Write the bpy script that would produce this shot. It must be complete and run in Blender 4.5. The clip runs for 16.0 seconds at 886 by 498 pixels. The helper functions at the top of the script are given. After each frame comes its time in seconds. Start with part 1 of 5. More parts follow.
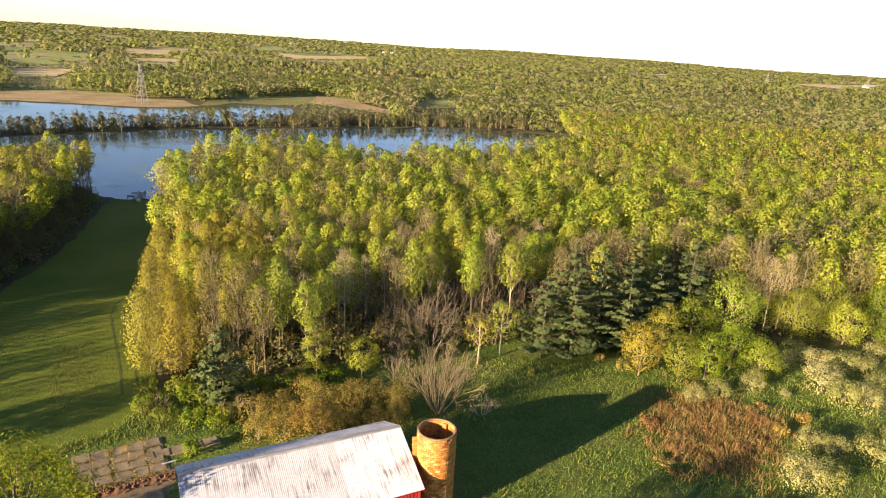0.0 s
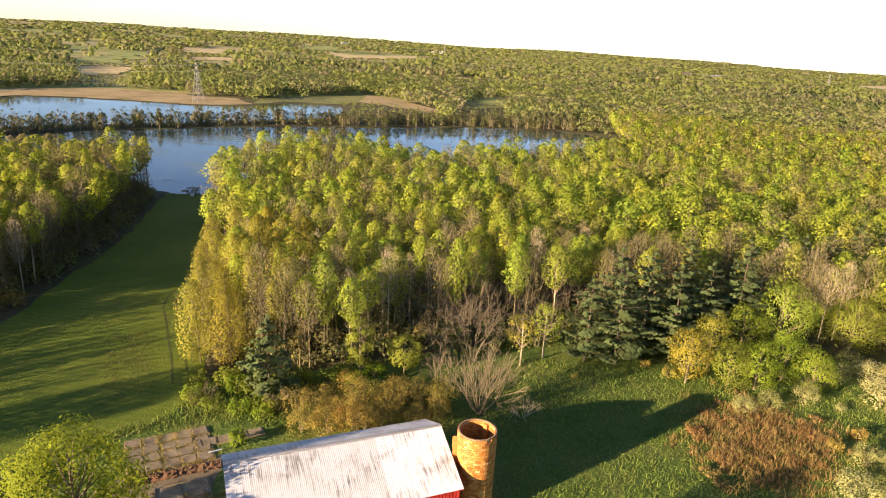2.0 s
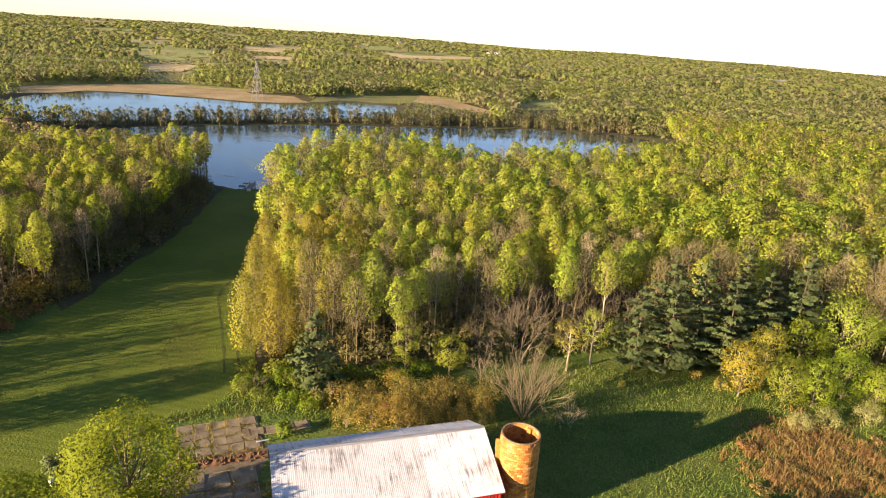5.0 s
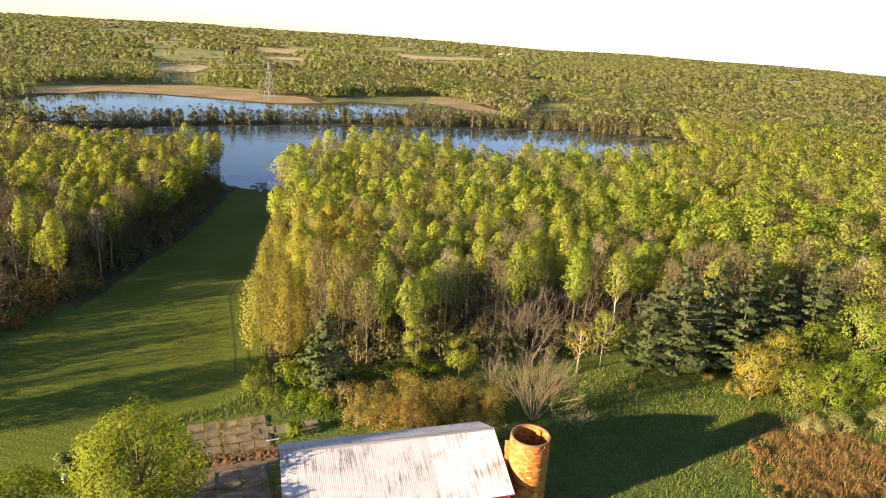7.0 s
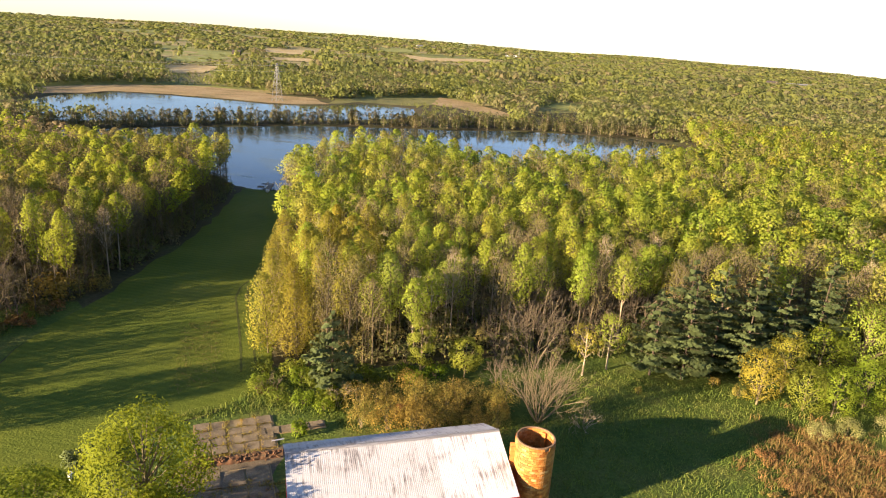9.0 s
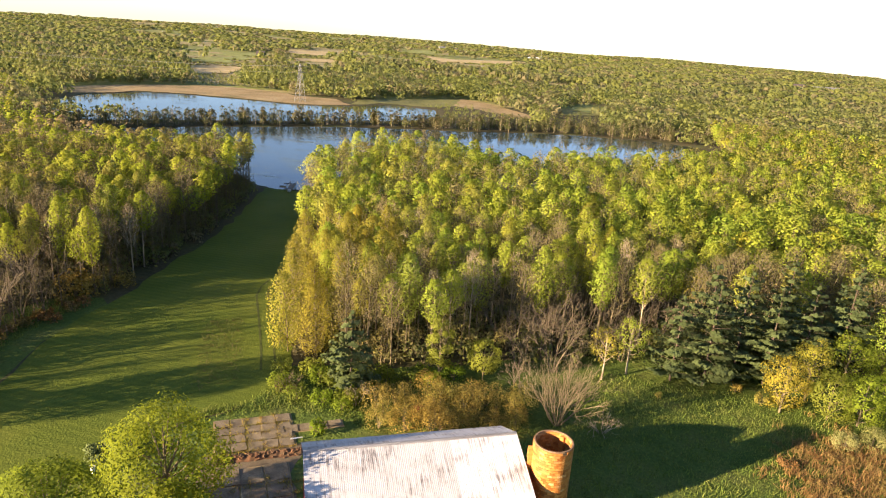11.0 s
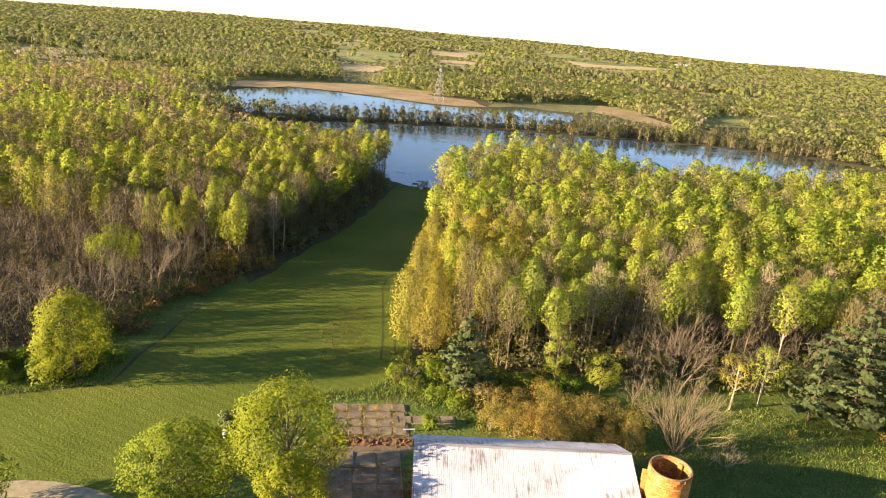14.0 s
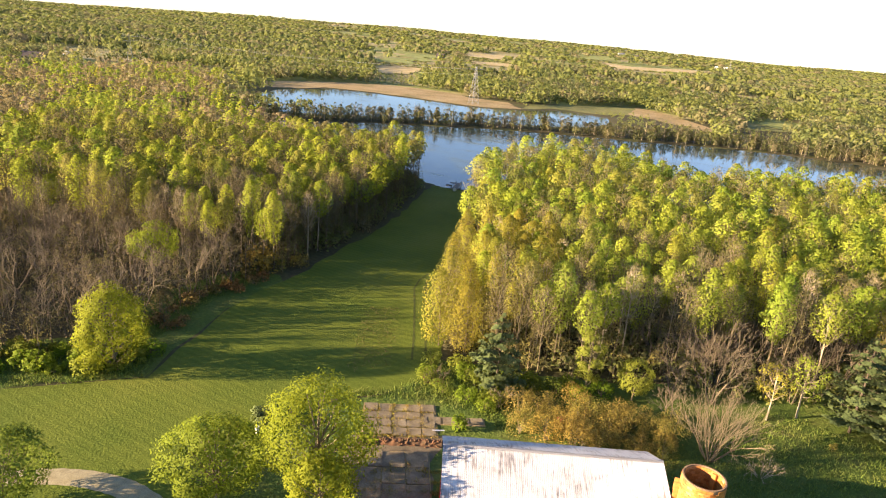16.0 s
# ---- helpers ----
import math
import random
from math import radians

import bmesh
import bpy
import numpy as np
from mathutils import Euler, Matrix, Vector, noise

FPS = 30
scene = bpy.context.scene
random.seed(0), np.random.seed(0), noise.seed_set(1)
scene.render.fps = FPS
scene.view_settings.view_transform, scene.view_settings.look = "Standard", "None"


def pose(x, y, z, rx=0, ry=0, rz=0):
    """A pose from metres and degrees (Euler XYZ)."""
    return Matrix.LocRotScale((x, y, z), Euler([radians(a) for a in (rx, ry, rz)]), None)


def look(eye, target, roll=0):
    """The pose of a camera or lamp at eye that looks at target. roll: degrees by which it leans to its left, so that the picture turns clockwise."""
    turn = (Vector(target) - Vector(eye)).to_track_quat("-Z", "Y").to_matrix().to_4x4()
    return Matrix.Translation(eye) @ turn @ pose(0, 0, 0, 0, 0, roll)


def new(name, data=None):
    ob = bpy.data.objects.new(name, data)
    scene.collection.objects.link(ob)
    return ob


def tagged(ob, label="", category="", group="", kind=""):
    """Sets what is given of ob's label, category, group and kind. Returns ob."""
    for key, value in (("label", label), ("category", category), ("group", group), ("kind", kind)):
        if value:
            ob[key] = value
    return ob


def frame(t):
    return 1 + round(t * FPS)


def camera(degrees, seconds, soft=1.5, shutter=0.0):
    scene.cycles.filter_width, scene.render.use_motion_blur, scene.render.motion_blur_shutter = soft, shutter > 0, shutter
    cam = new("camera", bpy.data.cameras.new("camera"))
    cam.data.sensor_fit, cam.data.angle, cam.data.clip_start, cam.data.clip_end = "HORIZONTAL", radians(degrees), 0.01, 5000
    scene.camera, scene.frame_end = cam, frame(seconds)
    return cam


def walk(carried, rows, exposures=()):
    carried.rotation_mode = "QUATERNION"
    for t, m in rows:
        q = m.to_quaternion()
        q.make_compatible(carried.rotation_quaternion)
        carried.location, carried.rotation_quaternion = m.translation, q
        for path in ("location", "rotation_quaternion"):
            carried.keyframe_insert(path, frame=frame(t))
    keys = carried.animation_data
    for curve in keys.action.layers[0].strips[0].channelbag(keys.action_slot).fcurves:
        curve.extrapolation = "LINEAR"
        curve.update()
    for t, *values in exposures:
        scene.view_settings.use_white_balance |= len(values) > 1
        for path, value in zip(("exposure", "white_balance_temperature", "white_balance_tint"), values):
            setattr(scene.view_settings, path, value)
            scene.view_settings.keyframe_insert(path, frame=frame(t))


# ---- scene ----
cam = camera(68, 16.0, soft=1.1)
PATH = [
    (0.0, pose(0, 0, 50, 72.69, -2.95, 0.38)),
    (0.5, pose(0, 0, 50, 72.58, -2.79, 1.44)),
    (1.0, pose(0, 0, 50, 72.52, -2.92, 2.46)),
    (1.5, pose(0, 0, 50, 72.50, -2.98, 3.26)),
    (2.0, pose(0, 0, 50, 72.45, -3.05, 4.50)),
    (2.5, pose(0, 0, 50, 72.41, -3.13, 5.58)),
    (3.0, pose(0, 0, 50, 72.36, -3.21, 6.60)),
    (3.5, pose(0, 0, 50, 72.34, -3.30, 7.51)),
    (4.0, pose(0, 0, 50, 72.30, -3.35, 8.16)),
    (4.5, pose(0, 0, 50, 72.27, -3.40, 8.73)),
    (5.0, pose(0, 0, 50, 72.26, -3.48, 9.12)),
    (7.5, pose(0, 0, 50, 72.29, -3.54, 10.31)),
    (8.0, pose(0, 0, 50, 72.32, -3.63, 10.53)),
    (10.5, pose(0, 0, 50, 72.40, -3.75, 11.53)),
    (11.0, pose(0, 0, 50, 72.36, -3.86, 12.59)),
    (11.5, pose(0, 0, 50, 72.28, -4.00, 13.94)),
    (12.0, pose(0, 0, 50, 72.20, -4.15, 15.29)),
    (12.5, pose(0, 0, 50, 72.13, -4.23, 16.79)),
    (13.0, pose(0, 0, 50, 72.00, -4.40, 19.22)),
    (13.5, pose(0, 0, 50, 71.82, -4.62, 22.50)),
    (14.0, pose(0, 0, 50, 71.73, -4.79, 24.34)),
    (14.5, pose(0, 0, 50, 71.65, -4.90, 25.62)),
    (15.0, pose(0, 0, 50, 71.63, -4.97, 26.39)),
    (15.5, pose(0, 0, 50, 71.59, -5.08, 27.05)),
    (16.0, pose(0, 0, 50, 71.61, -4.82, 27.34)),
]
walk(cam, PATH, [(0.0, 1.92, 6500, 24), (5.0, 1.94, 6500, 24), (10.5, 2.01, 6500, 24), (13.0, 2.14, 6500, 24), (16.0, 2.26, 6500, 24)])

# ---- light ----
SUN_TO = Vector((0.765, 0.645, 0.0)).normalized()   # the way the shadows fall
SUN_EL = radians(12.5)
world = bpy.data.worlds.new("sky")
scene.world = world
world.use_nodes = True
wn = world.node_tree.nodes
sky = wn.new("ShaderNodeTexSky")
sky.sky_type = "NISHITA"
sky.sun_disc = False
sky.sun_elevation = SUN_EL
sky.sun_rotation = math.atan2(-SUN_TO.x, -SUN_TO.y)
sky.air_density, sky.dust_density, sky.ozone_density = 0.8, 0.1, 2.3
wn["Background"].inputs["Strength"].default_value = 0.066
world.node_tree.links.new(sky.outputs[0], wn["Background"].inputs["Color"])
sun_data = bpy.data.lights.new("sun", "SUN")
sun_data.energy, sun_data.angle, sun_data.color = 5.0, radians(0.6), (1.0, 0.81, 0.51)
sun = new("sun", sun_data)
sun.matrix_world = look((0, 0, 120), Vector((0, 0, 120)) + SUN_TO * math.cos(SUN_EL) - Vector((0, 0, math.sin(SUN_EL))))

# ---- materials ----


def mat(name, color, rough=0.8, metal=0.0, spec=0.3):
    m = bpy.data.materials.new(name)
    m.use_nodes = True
    b = m.node_tree.nodes["Principled BSDF"]
    b.inputs["Base Color"].default_value = (*color, 1)
    b.inputs["Roughness"].default_value = rough
    b.inputs["Metallic"].default_value = metal
    b.inputs["Specular IOR Level"].default_value = spec
    return m, m.node_tree.nodes, m.node_tree.links, b


def noise_fac(n, l, scale, detail=4, vec=None, rough=0.6):
    t = n.new("ShaderNodeTexNoise")
    t.inputs["Scale"].default_value, t.inputs["Detail"].default_value, t.inputs["Roughness"].default_value = scale, detail, rough
    if vec is None:
        vec = n.new("ShaderNodeNewGeometry").outputs["Position"]
    l.new(vec, t.inputs["Vector"])
    return t.outputs["Fac"]


def ramp(n, l, fac, stops):
    r = n.new("ShaderNodeValToRGB")
    while len(r.color_ramp.elements) < len(stops):
        r.color_ramp.elements.new(0.5)
    for e, (p, c) in zip(r.color_ramp.elements, stops):
        e.position, e.color = p, (*c, 1)
    l.new(fac, r.inputs["Fac"])
    return r.outputs["Color"]


def mix(n, l, fac, a, b, kind="MIX"):
    m = n.new("ShaderNodeMix")
    m.data_type, m.blend_type = "RGBA", kind
    for sock, v in ((m.inputs["Factor"], fac), (m.inputs[6], a), (m.inputs[7], b)):
        if isinstance(v, (int, float)):
            sock.default_value = v
        elif isinstance(v, tuple):
            sock.default_value = (*v, 1)
        else:
            l.new(v, sock)
    return m.outputs[2]


def math_node(n, l, op, a, b=0.0):
    m = n.new("ShaderNodeMath")
    m.operation = op
    for sock, v in zip(m.inputs, (a, b)):
        if isinstance(v, (int, float)):
            sock.default_value = v
        else:
            l.new(v, sock)
    return m.outputs[0]


def bump(n, l, b, height, strength, dist):
    u = n.new("ShaderNodeBump")
    u.inputs["Strength"].default_value, u.inputs["Distance"].default_value = strength, dist
    l.new(height, u.inputs["Height"])
    l.new(u.outputs["Normal"], b.inputs["Normal"])


def mapped(n, l, scale, rot=0.0):
    mp = n.new("ShaderNodeMapping")
    mp.inputs["Scale"].default_value = scale
    mp.inputs["Rotation"].default_value = (0, 0, rot)
    l.new(n.new("ShaderNodeNewGeometry").outputs["Position"], mp.inputs["Vector"])
    return mp.outputs["Vector"]


def leaf_mat(name, stops, glow=0.52, vary=0.12):
    """Foliage: a tint for each tree, a lighter or darker value for each leaf clump, and some light let through."""
    m, n, l, b = mat(name, (0.1, 0.15, 0.03), 0.75, 0, 0.15)
    at = n.new("ShaderNodeAttribute")
    at.attribute_name = "tint"
    s = math_node(n, l, "ADD", at.outputs["Fac"], n.new("ShaderNodeObjectInfo").outputs["Random"])
    s = math_node(n, l, "FRACT", s)
    c = ramp(n, l, s, stops)
    isl = n.new("ShaderNodeNewGeometry").outputs["Random Per Island"]
    v = math_node(n, l, "MULTIPLY_ADD", isl, vary * 2)
    v.node.inputs[2].default_value = 1 - vary
    c = mix(n, l, 1.0, c, v, "MULTIPLY")
    l.new(c, b.inputs["Base Color"])
    tr = n.new("ShaderNodeBsdfTranslucent")
    l.new(c, tr.inputs["Color"])
    ms = n.new("ShaderNodeMixShader")
    ms.inputs[0].default_value = glow
    l.new(b.outputs[0], ms.inputs[1])
    l.new(tr.outputs[0], ms.inputs[2])
    l.new(ms.outputs[0], n["Material Output"].inputs["Surface"])
    return m


def rough_mat(name, stops, scale, rough=0.9, bmp=0.3, dist=0.1, fine=None, spec=0.15):
    m, n, l, b = mat(name, stops[0][1], rough, 0, spec)
    c = ramp(n, l, noise_fac(n, l, scale, 6), stops)
    if fine:
        g = noise_fac(n, l, fine, 3)
        c = mix(n, l, 0.55, c, ramp(n, l, g, [(0.3, (0.35, 0.35, 0.35)), (0.7, (1.25, 1.25, 1.25))]), "MULTIPLY")
        bump(n, l, b, g, bmp, dist)
    l.new(c, b.inputs["Base Color"])
    return m


M_LEAF = leaf_mat("spring_leaves", [(0.0, (0.345, 0.409, 0.045)), (0.2, (0.421, 0.459, 0.052)), (0.4, (0.293, 0.383, 0.045)), (0.55, (0.395, 0.447, 0.052)),
                                    (0.72, (0.371, 0.371, 0.071)), (0.82, (0.459, 0.435, 0.045)), (0.9, (0.319, 0.421, 0.045)), (1.0, (0.383, 0.352, 0.095))])
M_THICK = leaf_mat("thicket_buds", [(0.0, (0.19, 0.15, 0.06)), (0.5, (0.17, 0.16, 0.05)), (1.0, (0.21, 0.16, 0.07))])
M_LEAF_W = leaf_mat("west_wood_leaves", [(0.0, (0.296, 0.353, 0.034)), (0.3, (0.388, 0.422, 0.040)), (0.5, (0.274, 0.342, 0.040)), (0.7, (0.353, 0.319, 0.068)), (0.85, (0.376, 0.410, 0.040)), (1.0, (0.331, 0.274, 0.091))])
M_BUD = leaf_mat("tan_buds", [(0.0, (0.297, 0.253, 0.099)), (0.5, (0.275, 0.259, 0.066)), (1.0, (0.319, 0.264, 0.083))])
M_GOLD = leaf_mat("golden_leaves", [(0.0, (0.38, 0.315, 0.04)), (0.5, (0.36, 0.33, 0.045)), (1.0, (0.33, 0.34, 0.04))])
M_MAPLE = leaf_mat("maple_leaves", [(0.0, (0.208, 0.256, 0.016)), (0.5, (0.248, 0.272, 0.020)), (1.0, (0.192, 0.248, 0.024))])
M_GREEN = leaf_mat("bush_leaves", [(0.0, (0.17, 0.27, 0.02)), (0.4, (0.23, 0.30, 0.025)), (0.7, (0.27, 0.29, 0.04)), (1.0, (0.16, 0.22, 0.03))])
M_CREAM = leaf_mat("pale_blossom_leaves", [(0.0, (0.36, 0.35, 0.13)), (0.5, (0.30, 0.31, 0.085)), (1.0, (0.40, 0.38, 0.16))], 0.35, 0.2)
M_ORANGE = leaf_mat("rusty_bush_leaves", [(0.0, (0.36, 0.25, 0.05)), (0.5, (0.32, 0.25, 0.055)), (1.0, (0.28, 0.25, 0.05))], 0.35, 0.4)
M_BRUSH = leaf_mat("dry_brush", [(0.0, (0.27, 0.15, 0.05)), (0.5, (0.30, 0.19, 0.07)), (1.0, (0.22, 0.18, 0.05))], 0.3, 0.4)
M_PINE = leaf_mat("pine_needles", [(0.0, (0.105, 0.14, 0.05)), (0.5, (0.13, 0.165, 0.056)), (1.0, (0.09, 0.12, 0.045))], 0.3, 0.25)
# Muted tints paint distance haze into the leaf colour; the undergrowth shares them.
M_FAR = leaf_mat("haze_muted_leaves", [(0.0, (0.200, 0.221, 0.058)), (0.2, (0.263, 0.278, 0.068)), (0.4, (0.158, 0.189, 0.058)), (0.6, (0.252, 0.236, 0.095)),
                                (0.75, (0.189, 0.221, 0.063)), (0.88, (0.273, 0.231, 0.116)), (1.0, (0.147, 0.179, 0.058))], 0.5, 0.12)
M_BANK = leaf_mat("causeway_scrub_leaves", [(0.0, (0.12, 0.13, 0.045)), (0.4, (0.17, 0.165, 0.055)), (0.7, (0.20, 0.165, 0.085)), (1.0, (0.14, 0.16, 0.04))], 0.4)
M_SCRUB = leaf_mat("pale_brown_scrub", [(0.0, (0.374, 0.275, 0.143)), (0.4, (0.330, 0.275, 0.110)), (0.7, (0.396, 0.308, 0.165)), (1.0, (0.308, 0.297, 0.077))], 0.35)
M_GRASS_TUFT = leaf_mat("grass_blades", [(0.0, (0.13, 0.19, 0.03)), (0.5, (0.165, 0.22, 0.035)), (1.0, (0.20, 0.215, 0.05))], 0.3, 0.4)
M_TWIG = rough_mat("twig_bark", [(0.3, (0.17, 0.135, 0.075)), (0.7, (0.26, 0.21, 0.12))], 3, fine=14)
M_PALE = rough_mat("pale_bark", [(0.3, (0.36, 0.28, 0.17)), (0.7, (0.50, 0.41, 0.27))], 3, fine=14)
M_BARE = rough_mat("bare_bark", [(0.3, (0.15, 0.12, 0.075)), (0.7, (0.24, 0.19, 0.12))], 3, fine=14)
M_GROUND = rough_mat("woodland_floor", [(0.3, (0.06, 0.065, 0.02)), (0.5, (0.09, 0.075, 0.035)), (0.7, (0.10, 0.115, 0.03))], 0.05, fine=1.2, dist=0.3)
M_MEADOW = rough_mat("rough_meadow", [(0.32, (0.07, 0.115, 0.02)), (0.5, (0.11, 0.155, 0.027)), (0.68, (0.15, 0.16, 0.04))], 0.12, fine=2.2, bmp=0.7, dist=0.35)
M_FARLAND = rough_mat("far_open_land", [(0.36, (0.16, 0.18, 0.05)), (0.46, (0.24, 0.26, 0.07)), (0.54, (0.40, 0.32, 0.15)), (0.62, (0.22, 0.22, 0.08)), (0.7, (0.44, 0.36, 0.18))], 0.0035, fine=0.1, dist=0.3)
M_REED = rough_mat("dry_reeds", [(0.3, (0.21, 0.18, 0.07)), (0.48, (0.36, 0.26, 0.12)), (0.7, (0.44, 0.34, 0.17))], 0.045, fine=0.6, dist=0.4)
M_STUBBLE = rough_mat("stubble_field", [(0.3, (0.46, 0.35, 0.15)), (0.7, (0.56, 0.44, 0.22))], 0.01, fine=0.1, dist=0.3)
M_CROP = rough_mat("crop_field", [(0.3, (0.24, 0.27, 0.07)), (0.7, (0.32, 0.33, 0.10))], 0.01, fine=0.1, dist=0.3)
M_MARSH = rough_mat("marsh_grass", [(0.3, (0.17, 0.18, 0.05)), (0.7, (0.26, 0.24, 0.08))], 0.05, fine=0.5, dist=0.3)
M_TRACK = rough_mat("pressed_grass", [(0.3, (0.06, 0.08, 0.015)), (0.7, (0.11, 0.12, 0.03))], 0.5, fine=5, dist=0.05)
M_GRAVEL = rough_mat("gravel", [(0.3, (0.32, 0.27, 0.15)), (0.7, (0.45, 0.39, 0.24))], 0.8, fine=9, dist=0.03)
M_CONC = rough_mat("old_concrete", [(0.3, (0.16, 0.125, 0.075)), (0.7, (0.31, 0.25, 0.16))], 0.7, fine=6, dist=0.02)
M_EARTH = rough_mat("bare_earth", [(0.3, (0.13, 0.10, 0.06)), (0.7, (0.23, 0.18, 0.11))], 0.6, fine=5, dist=0.05)
M_RUBBLE = rough_mat("brick_rubble", [(0.35, (0.10, 0.07, 0.04)), (0.65, (0.22, 0.11, 0.055))], 1.5, fine=7, dist=0.05)
M_RED = rough_mat("red_barn_paint", [(0.3, (0.38, 0.025, 0.02)), (0.7, (0.50, 0.05, 0.035))], 1.0, 0.7, fine=12, dist=0.01)
M_RUST = rough_mat("rusty_iron", [(0.3, (0.22, 0.05, 0.03)), (0.7, (0.34, 0.08, 0.05))], 4, 0.8, fine=20, dist=0.01)
M_WHITE = rough_mat("white_paint", [(0.3, (0.70, 0.70, 0.68)), (0.7, (0.82, 0.82, 0.80))], 1, 0.6, fine=8, dist=0.01)
M_WOOD = rough_mat("grey_planks", [(0.3, (0.22, 0.20, 0.17)), (0.7, (0.36, 0.33, 0.28))], 2, 0.8, fine=9, dist=0.01)
M_DARKROOF = rough_mat("dark_shingles", [(0.3, (0.06, 0.05, 0.05)), (0.7, (0.12, 0.10, 0.09))], 1, 0.85, fine=3, dist=0.03)
M_STEEL = rough_mat("galvanised_steel", [(0.3, (0.22, 0.22, 0.22)), (0.7, (0.34, 0.34, 0.33))], 1, 0.5, fine=5, dist=0.01)
M_GLASS = mat("dark_window_glass", (0.03, 0.035, 0.04), 0.1, 0, 0.5)[0]


def lawn_material():
    m, n, l, b = mat("mown_lawn", (0.1, 0.2, 0.02), 0.85, 0, 0.1)
    big = noise_fac(n, l, 0.06, 5)
    c = ramp(n, l, big, [(0.3, (0.090, 0.13, 0.016)), (0.55, (0.135, 0.165, 0.022)), (0.75, (0.165, 0.18, 0.030))])
    w = n.new("ShaderNodeTexWave")
    w.wave_type, w.bands_direction = "RINGS", "Z"
    w.inputs["Scale"].default_value, w.inputs["Distortion"].default_value = 0.22, 2.0
    w.inputs["Detail"].default_value, w.inputs["Detail Scale"].default_value = 2, 0.3
    mp = n.new("ShaderNodeMapping")
    mp.inputs["Location"].default_value = (118, 20, 0)
    l.new(n.new("ShaderNodeNewGeometry").outputs["Position"], mp.inputs["Vector"])
    l.new(mp.outputs["Vector"], w.inputs["Vector"])
    c = mix(n, l, 0.3, c, ramp(n, l, w.outputs["Fac"], [(0.2, (0.68, 0.72, 0.65)), (0.8, (1.12, 1.1, 1.1))]), "MULTIPLY")
    g = noise_fac(n, l, 3.0, 4)
    c = mix(n, l, 0.5, c, ramp(n, l, g, [(0.3, (0.5, 0.55, 0.5)), (0.7, (1.3, 1.25, 1.2))]), "MULTIPLY")
    l.new(c, b.inputs["Base Color"])
    bump(n, l, b, g, 0.8, 0.15)
    return m


def water_material():
    m, n, l, b = mat("lake_water", (0.03, 0.045, 0.04), 0.06, 0, 0.5)
    scum = noise_fac(n, l, 0.09, 6, mapped(n, l, (0.5, 1.4, 1), 0.4))
    near = noise_fac(n, l, 0.012, 2)
    f = math_node(n, l, "MULTIPLY", scum, near)
    l.new(ramp(n, l, f, [(0.30, (0.03, 0.045, 0.04)), (0.40, (0.10, 0.12, 0.06))]), b.inputs["Base Color"])
    l.new(ramp(n, l, f, [(0.24, (0.04, 0.04, 0.04)), (0.42, (0.3, 0.3, 0.3))]), b.inputs["Roughness"])
    bump(n, l, b, noise_fac(n, l, 0.5, 3, mapped(n, l, (1, 2.5, 1), 0.5)), 0.06, 0.15)
    return m


def roof_material():
    """Whitened sheet metal with dark grime that runs down the slope."""
    m, n, l, b = mat("weathered_white_roof", (0.6, 0.6, 0.6), 0.5, 0.0, 0.4)
    tc = n.new("ShaderNodeAttribute")
    tc.attribute_name = "roofpos"
    mp = n.new("ShaderNodeMapping")
    mp.inputs["Scale"].default_value = (1.6, 0.16, 1)
    l.new(tc.outputs["Vector"], mp.inputs["Vector"])
    streak = noise_fac(n, l, 2.2, 5, mp.outputs["Vector"])
    mp2 = n.new("ShaderNodeMapping")
    mp2.inputs["Scale"].default_value = (0.13, 0.2, 1)
    l.new(tc.outputs["Vector"], mp2.inputs["Vector"])
    patch = noise_fac(n, l, 1.6, 4, mp2.outputs["Vector"])
    f = math_node(n, l, "MULTIPLY", streak, patch)
    sep = n.new("ShaderNodeObjectInfo")
    tone = ramp(n, l, sep.outputs["Random"], [(0.0, (0.50, 0.49, 0.48)), (1.0, (0.55, 0.54, 0.53))])
    c = mix(n, l, 1.0, tone, ramp(n, l, f, [(0.24, (1, 1, 1)), (0.30, (0.78, 0.76, 0.74)), (0.38, (0.36, 0.34, 0.33))]), "MULTIPLY")
    l.new(c, b.inputs["Base Color"])
    return m


def block_material():
    m, n, l, b = mat("glazed_clay_block", (0.45, 0.2, 0.06), 0.45, 0, 0.5)
    r = n.new("ShaderNodeObjectInfo").outputs["Random"]
    isl = n.new("ShaderNodeNewGeometry").outputs["Random Per Island"]
    f = math_node(n, l, "FRACT", math_node(n, l, "ADD", r, isl))
    c = ramp(n, l, f, [(0.0, (0.30, 0.10, 0.02)), (0.3, (0.52, 0.21, 0.045)), (0.6, (0.60, 0.29, 0.08)), (0.8, (0.42, 0.155, 0.03)), (1.0, (0.66, 0.40, 0.17))])
    c = mix(n, l, 0.6, c, ramp(n, l, noise_fac(n, l, 4, 5), [(0.3, (0.5, 0.45, 0.4)), (0.7, (1.15, 1.15, 1.15))]), "MULTIPLY")
    l.new(c, b.inputs["Base Color"])
    return m


M_LAWN = lawn_material()
M_WATER = water_material()
M_ROOF = roof_material()
M_BLOCK = block_material()
M_MORTAR = rough_mat("silo_mortar", [(0.3, (0.22, 0.13, 0.07)), (0.7, (0.34, 0.22, 0.12))], 2, fine=9, dist=0.02)

# ---- mesh tools ----
rng = np.random.default_rng(7)


